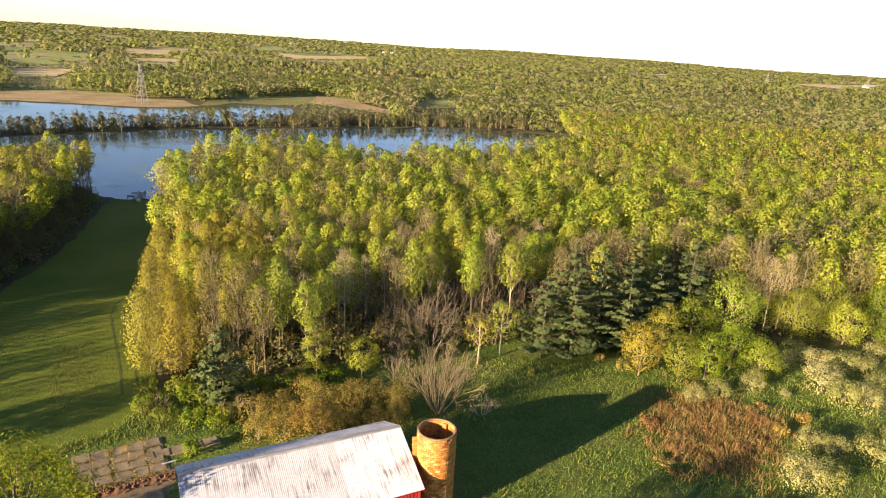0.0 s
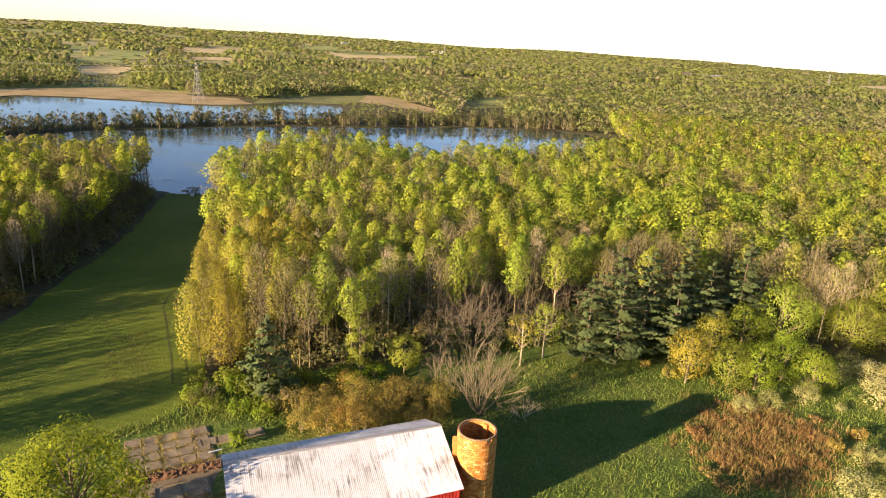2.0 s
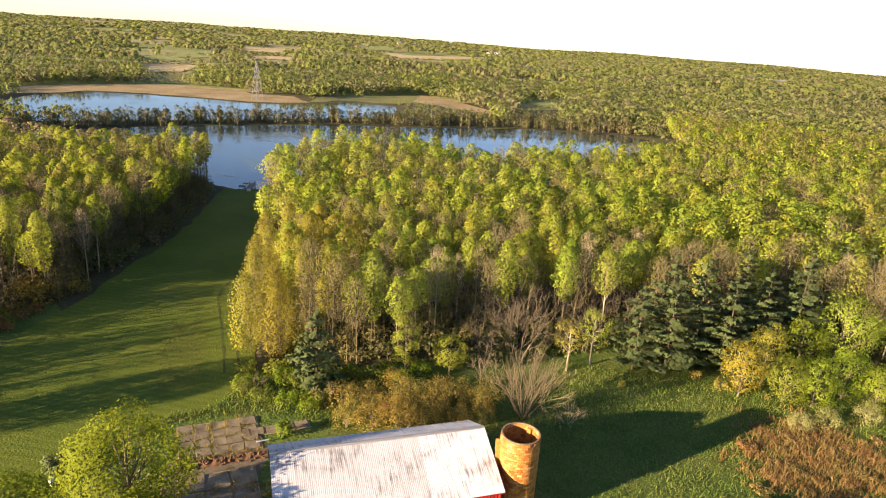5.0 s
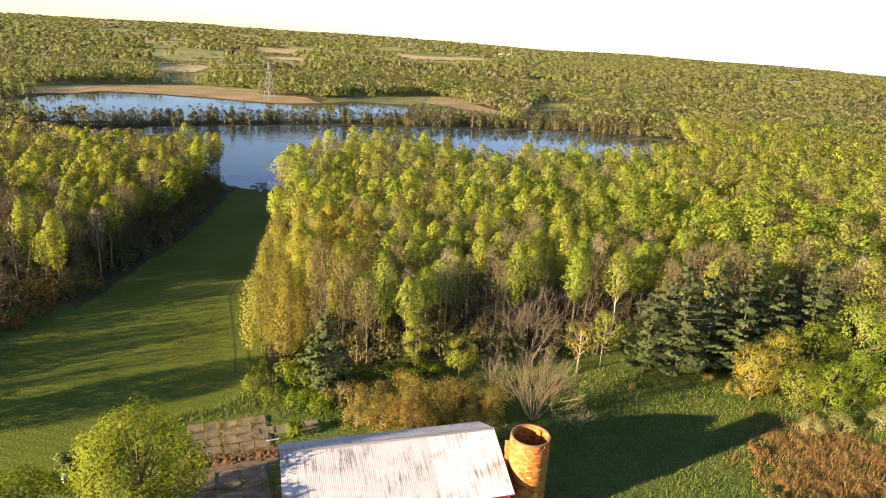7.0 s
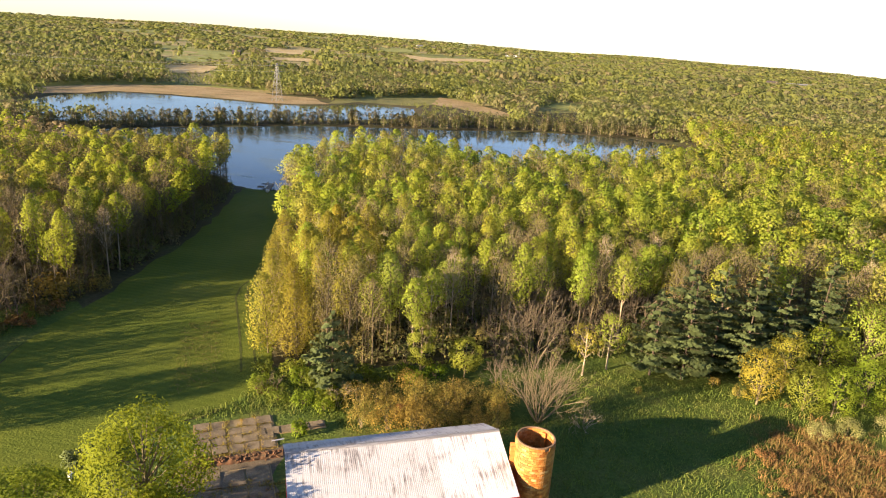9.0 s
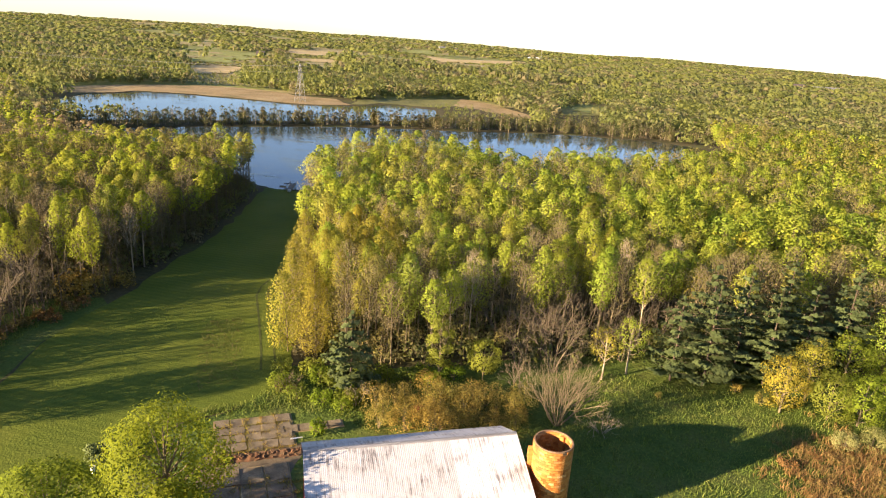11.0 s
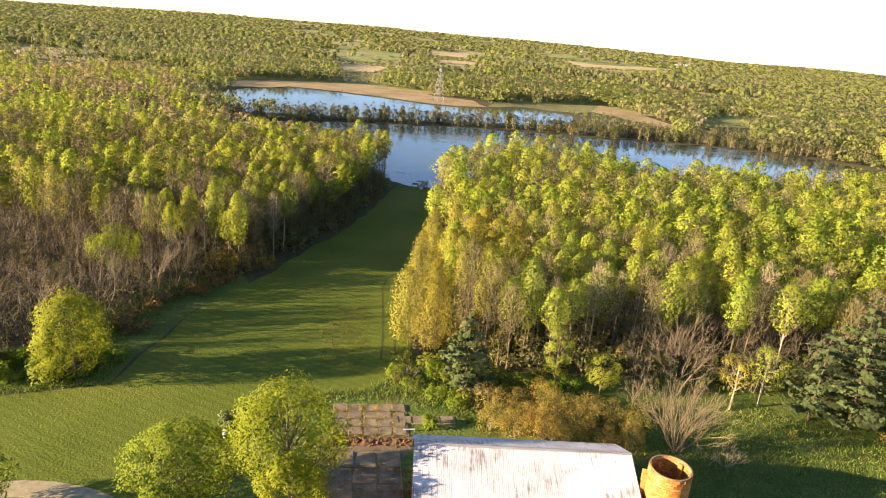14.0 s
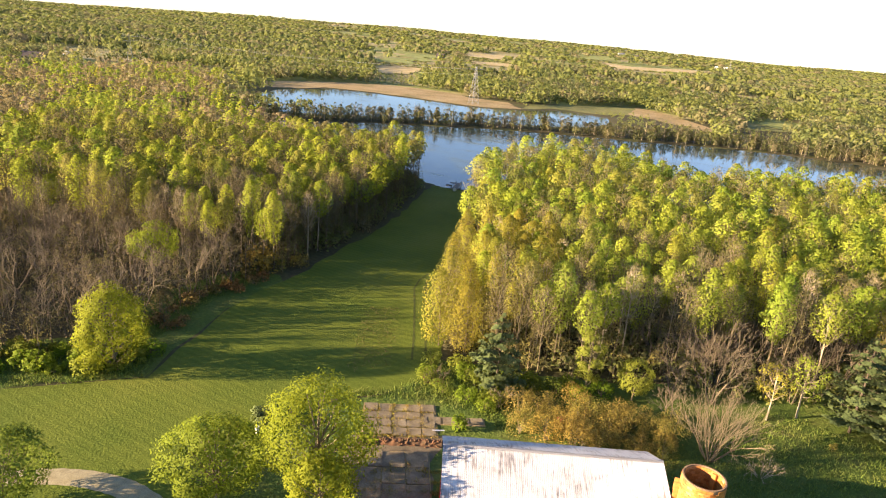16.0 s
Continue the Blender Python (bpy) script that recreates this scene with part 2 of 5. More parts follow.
def mesh_of(name, V, F, mats, mi=None, tint=None, nrm=None):
    """A mesh from arrays: V (n,3); F a list of arrays of triangles or quads."""
    F = [np.asarray(f, dtype=np.int32) for f in (F if isinstance(F, list) else [F]) if len(f)]
    me = bpy.data.meshes.new(name)
    V = np.asarray(V, dtype=np.float32)
    loops = np.concatenate([f.ravel() for f in F])
    totals = np.concatenate([np.full(len(f), f.shape[1], np.int32) for f in F])
    me.vertices.add(len(V))
    me.vertices.foreach_set("co", V.ravel())
    me.loops.add(len(loops))
    me.loops.foreach_set("vertex_index", loops)
    me.polygons.add(len(totals))
    me.polygons.foreach_set("loop_start", np.concatenate([[0], np.cumsum(totals)[:-1]]).astype(np.int32))
    for m in mats:
        me.materials.append(m)
    if mi is not None:
        me.polygons.foreach_set("material_index", np.asarray(mi, np.int32))
    if tint is not None:
        a = me.attributes.new("tint", "FLOAT", "POINT")
        a.data.foreach_set("value", np.asarray(tint, np.float32))
    me.update(calc_edges=True)
    if nrm is not None:
        me.normals_split_custom_set_from_vertices(np.asarray(nrm, np.float32))
    return me


def part(name, bm, material, parent, label=""):
    """Links a bmesh as one mesh object under a thing or a part."""
    me = bpy.data.meshes.new(name)
    bm.to_mesh(me)
    bm.free()
    me.materials.append(material)
    ob = new(name, me)
    ob.parent = parent
    return tagged(ob, label)


def piece(name, me, parent, m=None):
    ob = new(name, me)
    ob.parent = parent
    if m is not None:
        ob.matrix_basis = m
    return ob


def thing(name, m, label, category, group="", kind=""):
    ob = new(name)
    ob.matrix_basis = m
    return tagged(ob, label, category, group, kind)


def box_bm(size, at=(0, 0, 0), bevel=0.0, bm=None):
    """A box standing on its base at a place."""
    b = bm or bmesh.new()
    r = bmesh.ops.create_cube(b, size=1, matrix=Matrix.Translation((at[0], at[1], at[2] + size[2] / 2)) @ Matrix.Diagonal((*size, 1)))
    if bevel:
        ed = list({e for v in r["verts"] for e in v.link_edges})
        bmesh.ops.bevel(b, geom=ed, offset=bevel, segments=1, affect="EDGES")
    return b


def bar_bm(a, b, r, bm=None, sides=4):
    bm = bm or bmesh.new()
    a, b = Vector(a), Vector(b)
    q = (b - a).to_track_quat("Z", "Y").to_matrix().to_4x4()
    bmesh.ops.create_cone(bm, cap_ends=True, segments=sides, radius1=r, radius2=r, depth=(b - a).length, matrix=Matrix.Translation((a + b) / 2) @ q)
    return bm


def inside(P, poly):
    """Which of the points P (n,2) lie in a polygon."""
    x, y = P[:, 0], P[:, 1]
    r = np.zeros(len(P), bool)
    q = np.asarray(poly, float)
    for (x0, y0), (x1, y1) in zip(q, np.roll(q, -1, 0)):
        with np.errstate(divide="ignore", invalid="ignore"):
            r ^= ((y0 > y) != (y1 > y)) & (x < (x1 - x0) * (y - y0) / (y1 - y0 + 1e-12) + x0)
    return r


def edge_dist(P, poly):
    q = np.asarray(poly, float)
    d = np.full(len(P), 1e9)
    for a, b in zip(q, np.roll(q, -1, 0)):
        ab = b - a
        s = np.clip(((P - a) @ ab) / (ab @ ab), 0, 1)
        d = np.minimum(d, np.linalg.norm(P - a - s[:, None] * ab, axis=1))
    return d


def smooth(x, a, b):
    t = np.clip((x - a) / (b - a), 0, 1)
    return t * t * (3 - 2 * t)


def wave_field(x, y, s, seed=0):
    """Smooth variation over the land between about -1 and 1."""
    r = np.random.default_rng(seed)
    v = 0
    for k in range(7):
        a, ph, f = r.uniform(0, 6.28), r.uniform(0, 6.28), r.uniform(0.5, 2.0) / s
        v = v + np.sin((x * np.cos(a) + y * np.sin(a)) * f * 6.28 + ph)
    return v / 3.5


def land(x, y):
    """The height of the land."""
    x, y = np.asarray(x, float), np.asarray(y, float)
    r, az = np.hypot(x, y), np.degrees(np.arctan2(x, y))
    up = 35 * smooth(az, -62, -36) * (1 - 0.5 * smooth(az, -18, 2)) * (1 - 1.7 * smooth(az, 8, 32))
    return up * smooth(r, 1300, 4600) + 4 * wave_field(x, y, 1500, 3) * smooth(r, 900, 2500)


def scatter(poly, step, seed, jitter=0.45):
    r = np.random.default_rng(seed)
    q = np.asarray(poly, float)
    lo, hi = q.min(0), q.max(0)
    gx, gy = np.meshgrid(np.arange(lo[0], hi[0], step), np.arange(lo[1], hi[1], step * 0.87))
    gx = gx + (np.arange(gx.shape[0]) % 2)[:, None] * step / 2
    P = np.stack([gx.ravel(), gy.ravel()], 1)
    P += r.uniform(-jitter, jitter, P.shape) * step
    return P[inside(P, q)]


# ---- plants as arrays ----


def tube(P, R, s=4):
    P = np.asarray(P, float)
    k = len(P)
    d = P[-1] - P[0]
    d = d / (np.linalg.norm(d) + 1e-9)
    u = np.cross(d, (0.31, 0.95, 0.05) if abs(d[2]) > 0.5 else (0, 0, 1))
    u /= np.linalg.norm(u)
    w = np.cross(d, u)
    a = np.arange(s) * 2 * np.pi / s
    ring = np.cos(a)[:, None] * u + np.sin(a)[:, None] * w
    V = (P[:, None] + ring[None] * np.asarray(R, float)[:, None, None]).reshape(-1, 3)
    i, j = np.meshgrid(np.arange(k - 1), np.arange(s), indexing="ij")
    j2 = (j + 1) % s
    return V, np.stack([i * s + j, i * s + j2, (i + 1) * s + j2, (i + 1) * s + j], -1).reshape(-1, 4)


def join(parts):
    Vs, Fs, o = [], [], 0
    for V, F in parts:
        Vs.append(V), Fs.append(F + o)
        o += len(V)
    return np.concatenate(Vs), np.concatenate(Fs)


def leaves(C, size, r, flat=0.0, corners=4, out=None, loose=0.6, slim=0.62):
    """A small leaf clump, a bent diamond, at each point of C; out: the ways that they face, more or less."""
    n = len(C)
    a = r.normal(size=(n, 3))
    if out is not None:
        f = out / (np.linalg.norm(out, axis=1)[:, None] + 1e-9) + r.normal(size=(n, 3)) * loose
        f /= np.linalg.norm(f, axis=1)[:, None]
        a -= f * (a * f).sum(1)[:, None]
        a /= np.linalg.norm(a, axis=1)[:, None] + 1e-9
        b = np.cross(f, a)
        s = size * r.uniform(0.6, 1.4, (n, 1))
        if corners == 3:
            V = np.stack([C + a * s, C - a * s * 0.5 + b * s * 0.8, C - a * s * 0.5 - b * s * 0.8], 1)
        else:
            V = np.stack([C + a * s, C + b * s * 0.62 - f * s * 0.15, C - a * s, C - b * s * 0.62 - f * s * 0.15], 1)
        N = out / (np.linalg.norm(out, axis=1)[:, None] + 1e-9) + 0.35 * f + (0, 0, 0.05)
        N /= np.linalg.norm(N, axis=1)[:, None] + 1e-9
        return V.reshape(-1, 3), np.arange(n * corners).reshape(n, corners), np.repeat(N, corners, 0)
    a[:, 2] *= 1 - flat
    a /= np.linalg.norm(a, axis=1)[:, None]
    b = r.normal(size=(n, 3))
    b[:, 2] *= 1 - flat
    b -= a * (a * b).sum(1)[:, None]
    b /= np.linalg.norm(b, axis=1)[:, None] + 1e-9
    s = size * r.uniform(0.6, 1.4, (n, 1))
    if corners == 3:
        V = np.stack([C + a * s, C - a * s * 0.5 + b * s * 0.8, C - a * s * 0.5 - b * s * 0.8], 1)
    else:
        bend = np.cross(a, b) * s * 0.2
        V = np.stack([C + a * s, C + b * s * slim + bend, C - a * s, C - b * s * slim + bend], 1)
    return V.reshape(-1, 3), np.arange(n * corners).reshape(n, corners)


def broad_tree(seed, H=16.0, R=2.6, base=0.42, limbs=26, n=900, leaf=0.26, spread=0.55, wood=True, twigs=2, corners=4, fork=1, low=0.0, shell=0.0, ts=6, lobes=0.15, loose=0.42):
    """A tree with a tapered trunk, rising limbs and a domed, gappy crown. Gives its wood and its leaves."""
    r = np.random.default_rng(seed)
    zc, a = H * (base + 1) / 2, H * (1 - base) / 2

    def env(z):
        t = np.clip((z - (zc - a * low)) / (a * np.where(z > zc - a * low, 1 + low, 1 - low)), -1, 1)
        return R * np.maximum(1 - np.abs(np.where(t > 0, t, t * 0.85)) ** 2.0, 0.01) ** 0.55
    bits, ends = [], []
    for k in range(fork):
        off = r.normal(size=2) * (0.1 if fork == 1 else R * 0.35)
        zz = np.linspace(0, 0.93, 6) * H * (1 if k == 0 else r.uniform(0.8, 0.95))
        px = np.stack([off[0] * zz / H + r.normal(size=6) * 0.07, off[1] * zz / H + r.normal(size=6) * 0.07, zz], 1)
        px[0] = (0.12 * k, 0.1 * k, -0.2)
        bits.append(tube(px, 0.011 * H * (1 - 0.9 * np.linspace(0, 1, 6)) * (1.3 / fork ** 0.5), ts))
        for i in range(limbs // fork):
            z0 = H * (base * 0.8 + (0.9 - base * 0.8) * (i + r.random()) / (limbs // fork))
            p0 = np.array([np.interp(z0, px[:, 2], px[:, 0]), np.interp(z0, px[:, 2], px[:, 1]), z0])
            az = i * 2.4 + r.uniform(-0.5, 0.5)
            up = r.uniform(0.8, 1.8)
            z1 = min(z0 + R * up * r.uniform(0.5, 1.1), H * 0.985)
            e = env(z1) * r.uniform(0.65, 1.0)
            p2 = np.array([p0[0] * 0.4 + np.cos(az) * e, p0[1] * 0.4 + np.sin(az) * e, z1])
            p1 = p0 * 0.5 + p2 * 0.5 + np.array([0, 0, -0.12 * R])
            r0 = 0.0032 * H * (1.25 - z0 / H)
            bits.append(tube([p0, p1, p2], [r0, r0 * 0.7, r0 * 0.3], 3))
            ends.append(p2)
            for q in range(twigs):
                s = r.uniform(0.35, 0.85)
                g = p0 * (1 - s) + p2 * s
                h = g + r.normal(size=3) * R * 0.22 + (0, 0, R * 0.28)
                bits.append(tube([g, h], [r0 * 0.5, r0 * 0.2], 3))
                ends.append(h)
    ends = np.array(ends)
    C = ends[r.integers(0, len(ends), n)] + r.normal(size=(n, 3)) * R * spread * np.array([0.42, 0.42, 0.5])
    ph = r.uniform(0, 6.283, 4)

    def lob(az, z):
        return 1 + lobes * (np.sin(3 * az + ph[0] + 1.3 * z) + np.sin(2 * az + ph[1] - 1.9 * z) * 0.8 + 0.6 * np.sin(5 * az + ph[2] + 2.3 * z))
    k = int(n * shell)
    if k:
        z = zc + a * (1 - 2 * r.random(k) ** 1.35)
        az, q = r.uniform(0, 6.283, k), env(z) * np.sqrt(r.uniform(0.45, 1.0, k))
        q = q * lob(az, z)
        C[:k] = np.stack([np.cos(az) * q, np.sin(az) * q, z], 1)
    d = np.hypot(C[:, 0], C[:, 1])
    lim = env(C[:, 2]) * r.uniform(0.7, 1.12, n) * lob(np.arctan2(C[:, 1], C[:, 0]), C[:, 2])
    k = np.minimum(1, lim / (d + 1e-6))
    C[:, 0] *= k
    C[:, 1] *= k
    C[:, 2] = np.minimum(C[:, 2], H * r.uniform(0.93, 1.01, n))
    out = (C - np.array([0, 0, zc - a * 0.5])) * (1, 1, 0.55)
    return join(bits), leaves(C, leaf, r, corners=corners, out=out, loose=loose)


def lumps_on(r, centre, rad, K, lump, n, leaf, low=-0.4, corners=3, loose=0.45, skin=0.7):
    """A crown of K rounded lumps set over an egg shape. Gives the lumps' centres and the leaves on them."""
    i = np.arange(K) + 0.5
    z = 1 - (1 - low) * i / K
    az = i * 2.39996 + r.uniform(0, 6.28)
    d = np.stack([np.sqrt(1 - z * z) * np.cos(az), np.sqrt(1 - z * z) * np.sin(az), z], 1) + r.normal(size=(K, 3)) * 0.16
    d /= np.linalg.norm(d, axis=1)[:, None]
    rad = np.asarray(rad, float)
    size = lump * min(rad[0], rad[2]) * r.uniform(0.7, 1.3, K)
    cen = centre + d * rad * r.uniform(0.62, 0.92, (K, 1))
    k = r.choice(K, n, p=size ** 2 / (size ** 2).sum())
    v = r.normal(size=(n, 3))
    v /= np.linalg.norm(v, axis=1)[:, None]
    dot = (v * d[k]).sum(1)
    v -= d[k] * np.where(dot < -0.25, 1.6 * dot, 0)[:, None]
    v /= np.linalg.norm(v, axis=1)[:, None]
    C = cen[k] + v * (size[k] * r.uniform(skin, 1.12, n))[:, None] * (1, 1, 0.9)
    return cen, leaves(C, leaf, r, corners=corners, out=v * 0.75 + d[k] * 0.65, loose=loose)


def slivers(C, D, w, r):
    """Thin upright twigs, one long triangle each."""
    s = np.cross(D, r.normal(size=D.shape))
    s *= w / (np.linalg.norm(s, axis=1)[:, None] + 1e-9)
    return np.stack([C - s, C + s, C + D], 1).reshape(-1, 3), np.arange(3 * len(C)).reshape(-1, 3)


def dome_tree(seed, H=16.0, R=2.5, depth=0.4, n=500, leaf=0.28, twigs=0, ts=3, lean=0.25, thick=0.0075, limbs=9, full=0.0):
    """A wood tree: a slim stem, rising limbs and an airy, upright egg of small leaf clumps. Gives wood, twigs and leaves."""
    r = np.random.default_rng(seed)
    D = H * depth
    top = np.array([r.normal() * lean, r.normal() * lean, 0])
    ph = r.uniform(0, 6.283, 4)

    def env(t, az):
        """The crown's radius at a height from 0 at its foot to 1 at its tip."""
        egg = np.where(t > 0.4, np.sqrt(np.maximum(1 - ((t - 0.4) / 0.6) ** 2, 0)), full + (1 - full) * np.sqrt(np.maximum(t / 0.4, 0)))
        return R * egg * (1 + 0.14 * np.sin(2 * az + ph[0] + 5 * t) + 0.12 * np.sin(3 * az + ph[1] - 7 * t) + 0.09 * np.sin(5 * az + ph[2] + 11 * t))
    t = 1 - r.random(n) ** (1.25 if not full else 0.95)
    az = r.uniform(0, 6.283, n)
    q = env(t, az) * r.uniform(0.12, 1.06, n) ** 0.5
    C = np.stack([np.cos(az) * q, np.sin(az) * q, H - D + D * t], 1) + top + r.normal(size=(n, 3)) * 0.12
    out = (C - top - (0, 0, H - D * 0.72)) * (1, 1, 1.3 * R / D)
    lv = leaves(C, leaf, r, corners=3, out=out, loose=0.75)
    bits = [tube([(0, 0, -0.2), top * 0.3 + (0, 0, H * 0.4), top + (0, 0, H * 0.9)], np.array([1.3, 0.9, 0.2]) * thick * H, ts)]
    for i in range(limbs):
        t, az = (i + r.random()) / limbs * 0.85 + 0.08, i * 2.4 + r.uniform(-0.4, 0.4)
        e = env(np.array(t), az) * 0.85
        c = top + (np.cos(az) * e, np.sin(az) * e, H - D + D * t)
        z0 = max(H * 0.15, c[2] - R * r.uniform(0.9, 1.8))
        p0 = top * (z0 / H) + (0, 0, z0)
        bits.append(tube([p0, p0 * 0.45 + c * 0.55 + (0, 0, -0.1 * R), c], np.array([0.34, 0.24, 0.08]) * thick * H, 3))
    V, F = join(bits)
    if not twigs:
        return (V, [F]), lv
    t, az = r.uniform(0.05, 0.97, twigs), r.uniform(0, 6.283, twigs)
    q = env(t, az) * r.uniform(0.1, 1.0, twigs) ** 0.5
    C = top + np.stack([np.cos(az) * q, np.sin(az) * q, H - D + D * t], 1)
    d = np.stack([np.cos(az) * q * 0.35, np.sin(az) * q * 0.35, r.uniform(0.5, 1.5, twigs)], 1) + r.normal(size=(twigs, 3)) * 0.2
    sv, sf = slivers(C - d * 0.6, d, 0.0016 * H, r)
    return (np.concatenate([V, sv]), [F, sf + len(V)]), lv


def pine_tree(seed, H=17.0, R=4.2, base=0.1, levels=12, n=130, leaf=0.28):
    """A white pine: separate tiers of near-level boughs, each a flat spray of needle tufts."""
    r = np.random.default_rng(seed)
    bits = [tube([(0, 0, -0.2), (0.1, 0, H * 0.5), (0, 0, H)], [0.014 * H, 0.009 * H, 0.02], 6)]
    C, out = [], []
    for i in range(levels):
        t = i / (levels - 1)
        z = H * (base + (0.95 - base) * t)
        L = R * (1 - t) ** 0.62 * (0.85 if t < 0.12 else 1) + 0.45
        m = int(7 - 3 * t)
        for k in range(m):
            az = k * 6.283 / m + i * 1.1 + r.uniform(-0.35, 0.35)
            ln = L * r.uniform(0.6, 1.15)
            rise = r.uniform(0.02, 0.3) * ln
            u, w = np.array([np.cos(az), np.sin(az), 0]), np.array([-np.sin(az), np.cos(az), 0])
            zz = z + r.normal() * 0.3
            bits.append(tube([(0, 0, zz), u * ln + (0, 0, zz + rise)], [0.05, 0.015], 3))
            q = max(12, int(n * ln / R))
            q0 = r.uniform(0.12, 1.0, q) ** 0.75
            side = r.normal(size=q) * 0.24 * ln * np.sqrt(q0) * (1.12 - q0 * 0.6)
            C.append(u * (q0 * ln)[:, None] + w * side[:, None] + np.stack([0 * q0, 0 * q0, zz + rise * q0 ** 1.6 - 0.09 * np.abs(side) + r.normal(size=q) * 0.1], 1))
            out.append(np.tile(u * 0.45 + (0, 0, 0.8), (q, 1)))
    return join(bits), leaves(np.concatenate(C), leaf, r, corners=3, out=np.concatenate(out), loose=0.35)


def shrub(seed, H=4.0, R=2.5, stems=9, n=500, leaf=0.2, lumps=7, low=0.1):
    """A many-stemmed bush with a lumpy outline."""
    r = np.random.default_rng(seed)
    bits, C = [], []
    cen = []
    for i in range(lumps):
        az, d = i * 2.4 + r.uniform(-0.4, 0.4), R * 0.75 * np.sqrt((i + 0.3) / lumps)
        cen.append((np.cos(az) * d, np.sin(az) * d, H * (0.78 - 0.45 * (d / R) ** 2) * r.uniform(0.8, 1.1)))
    cen = np.array(cen)
    for i in range(stems):
        e = cen[i % lumps] * r.uniform(0.9, 1.2, 3)
        g = np.array([r.normal() * 0.15, r.normal() * 0.15, -0.1])
        mdl = g * 0.55 + e * 0.45 + (0, 0, H * 0.08)
        bits.append(tube([g, mdl, e], [0.05, 0.035, 0.012], 3))
    for c in cen:
        k = n // lumps
        v = r.normal(size=(k, 3))
        v /= np.linalg.norm(v, axis=1)[:, None]
        v *= r.uniform(0.55, 1.0, (k, 1))
        C.append(c + v * np.array([R * 0.42, R * 0.42, H * 0.27]))
    C, out = np.concatenate(C), np.concatenate([c - m for c, m in zip(C, cen * (1, 1, 0.8))])
    k = len(C) // 4
    az, q = r.uniform(0, 6.283, k), R * np.sqrt(r.uniform(0.3, 1.0, k)) * 0.95
    C[:k] = np.stack([np.cos(az) * q, np.sin(az) * q, H * 0.5 * r.random(k)], 1)
    out[:k] = C[:k]
    C[:, 2] = np.maximum(C[:, 2], H * low * r.random(len(C)))
    return join(bits), leaves(C, leaf, r, out=out, loose=0.7)


def bare_tree(seed, H=9.0, R=4.0, stems=7, depth=4, rad=0.1, tilt=0.5, kids=3, wander=0.42):
    """A leafless tree whose limbs fork again and again."""
    r = np.random.default_rng(seed)
    bits = []

    def grow(p, d, ln, rr, lev):
        e = p + d * ln
        mid = p + d * ln * 0.5 + r.normal(size=3) * ln * 0.04
        bits.append(tube([p, mid, e], [rr, rr * 0.85, rr * 0.65], 5 if lev == 0 else 3) if lev < 2 else tube([p, e], [rr, rr * 0.6], 3))
        if lev < depth:
            for k in range(kids):
                nd = d + r.normal(size=3) * wander
                nd[2] += 0.12
                nd /= np.linalg.norm(nd)
                s = r.uniform(0.55, 1.0)
                grow(p + d * ln * s, nd, ln * r.uniform(0.55, 0.8), rr * 0.6, lev + 1)
    for i in range(stems):
        az = i * 6.283 / stems + r.uniform(-0.3, 0.3)
        t = tilt * r.uniform(0.35, 1.1)
        d = np.array([np.cos(az) * np.sin(t), np.sin(az) * np.sin(t), np.cos(t)])
        grow(np.array([np.cos(az) * 0.2, np.sin(az) * 0.2, -0.15]), d, H * r.uniform(0.32, 0.42), rad * r.uniform(0.7, 1.1), 0)
    return join(bits)


def crown_mesh(lv, material):
    """A crown whose leaves take the light as the rounded crown does."""
    return mesh_of("crown", lv[0], lv[1], [material], tint=np.zeros(len(lv[0])), nrm=lv[2] if len(lv) > 2 else None)


def plant_meshes(arr, wood_mat, leaf_mat_):
    (wv, wf), lv = arr
    return (mesh_of("trunk", wv, wf, [wood_mat]), crown_mesh(lv, leaf_mat_))


def plant(name, meshes, x, y, s=1.0, turn=0.0, label="", category="tree", group="", stretch=1.0):
    """One plant as a thing of its own: its trunk or stems and its crown."""
    ob = thing(name, Matrix.LocRotScale((x, y, float(land(x, y))), Euler((0, 0, turn)), (s, s, s * stretch)), label, category, group)
    piece("trunk" if category == "tree" else "root_stock", meshes[0], ob)
    if meshes[1] is not None:
        piece("crown", meshes[1], ob)
    return ob


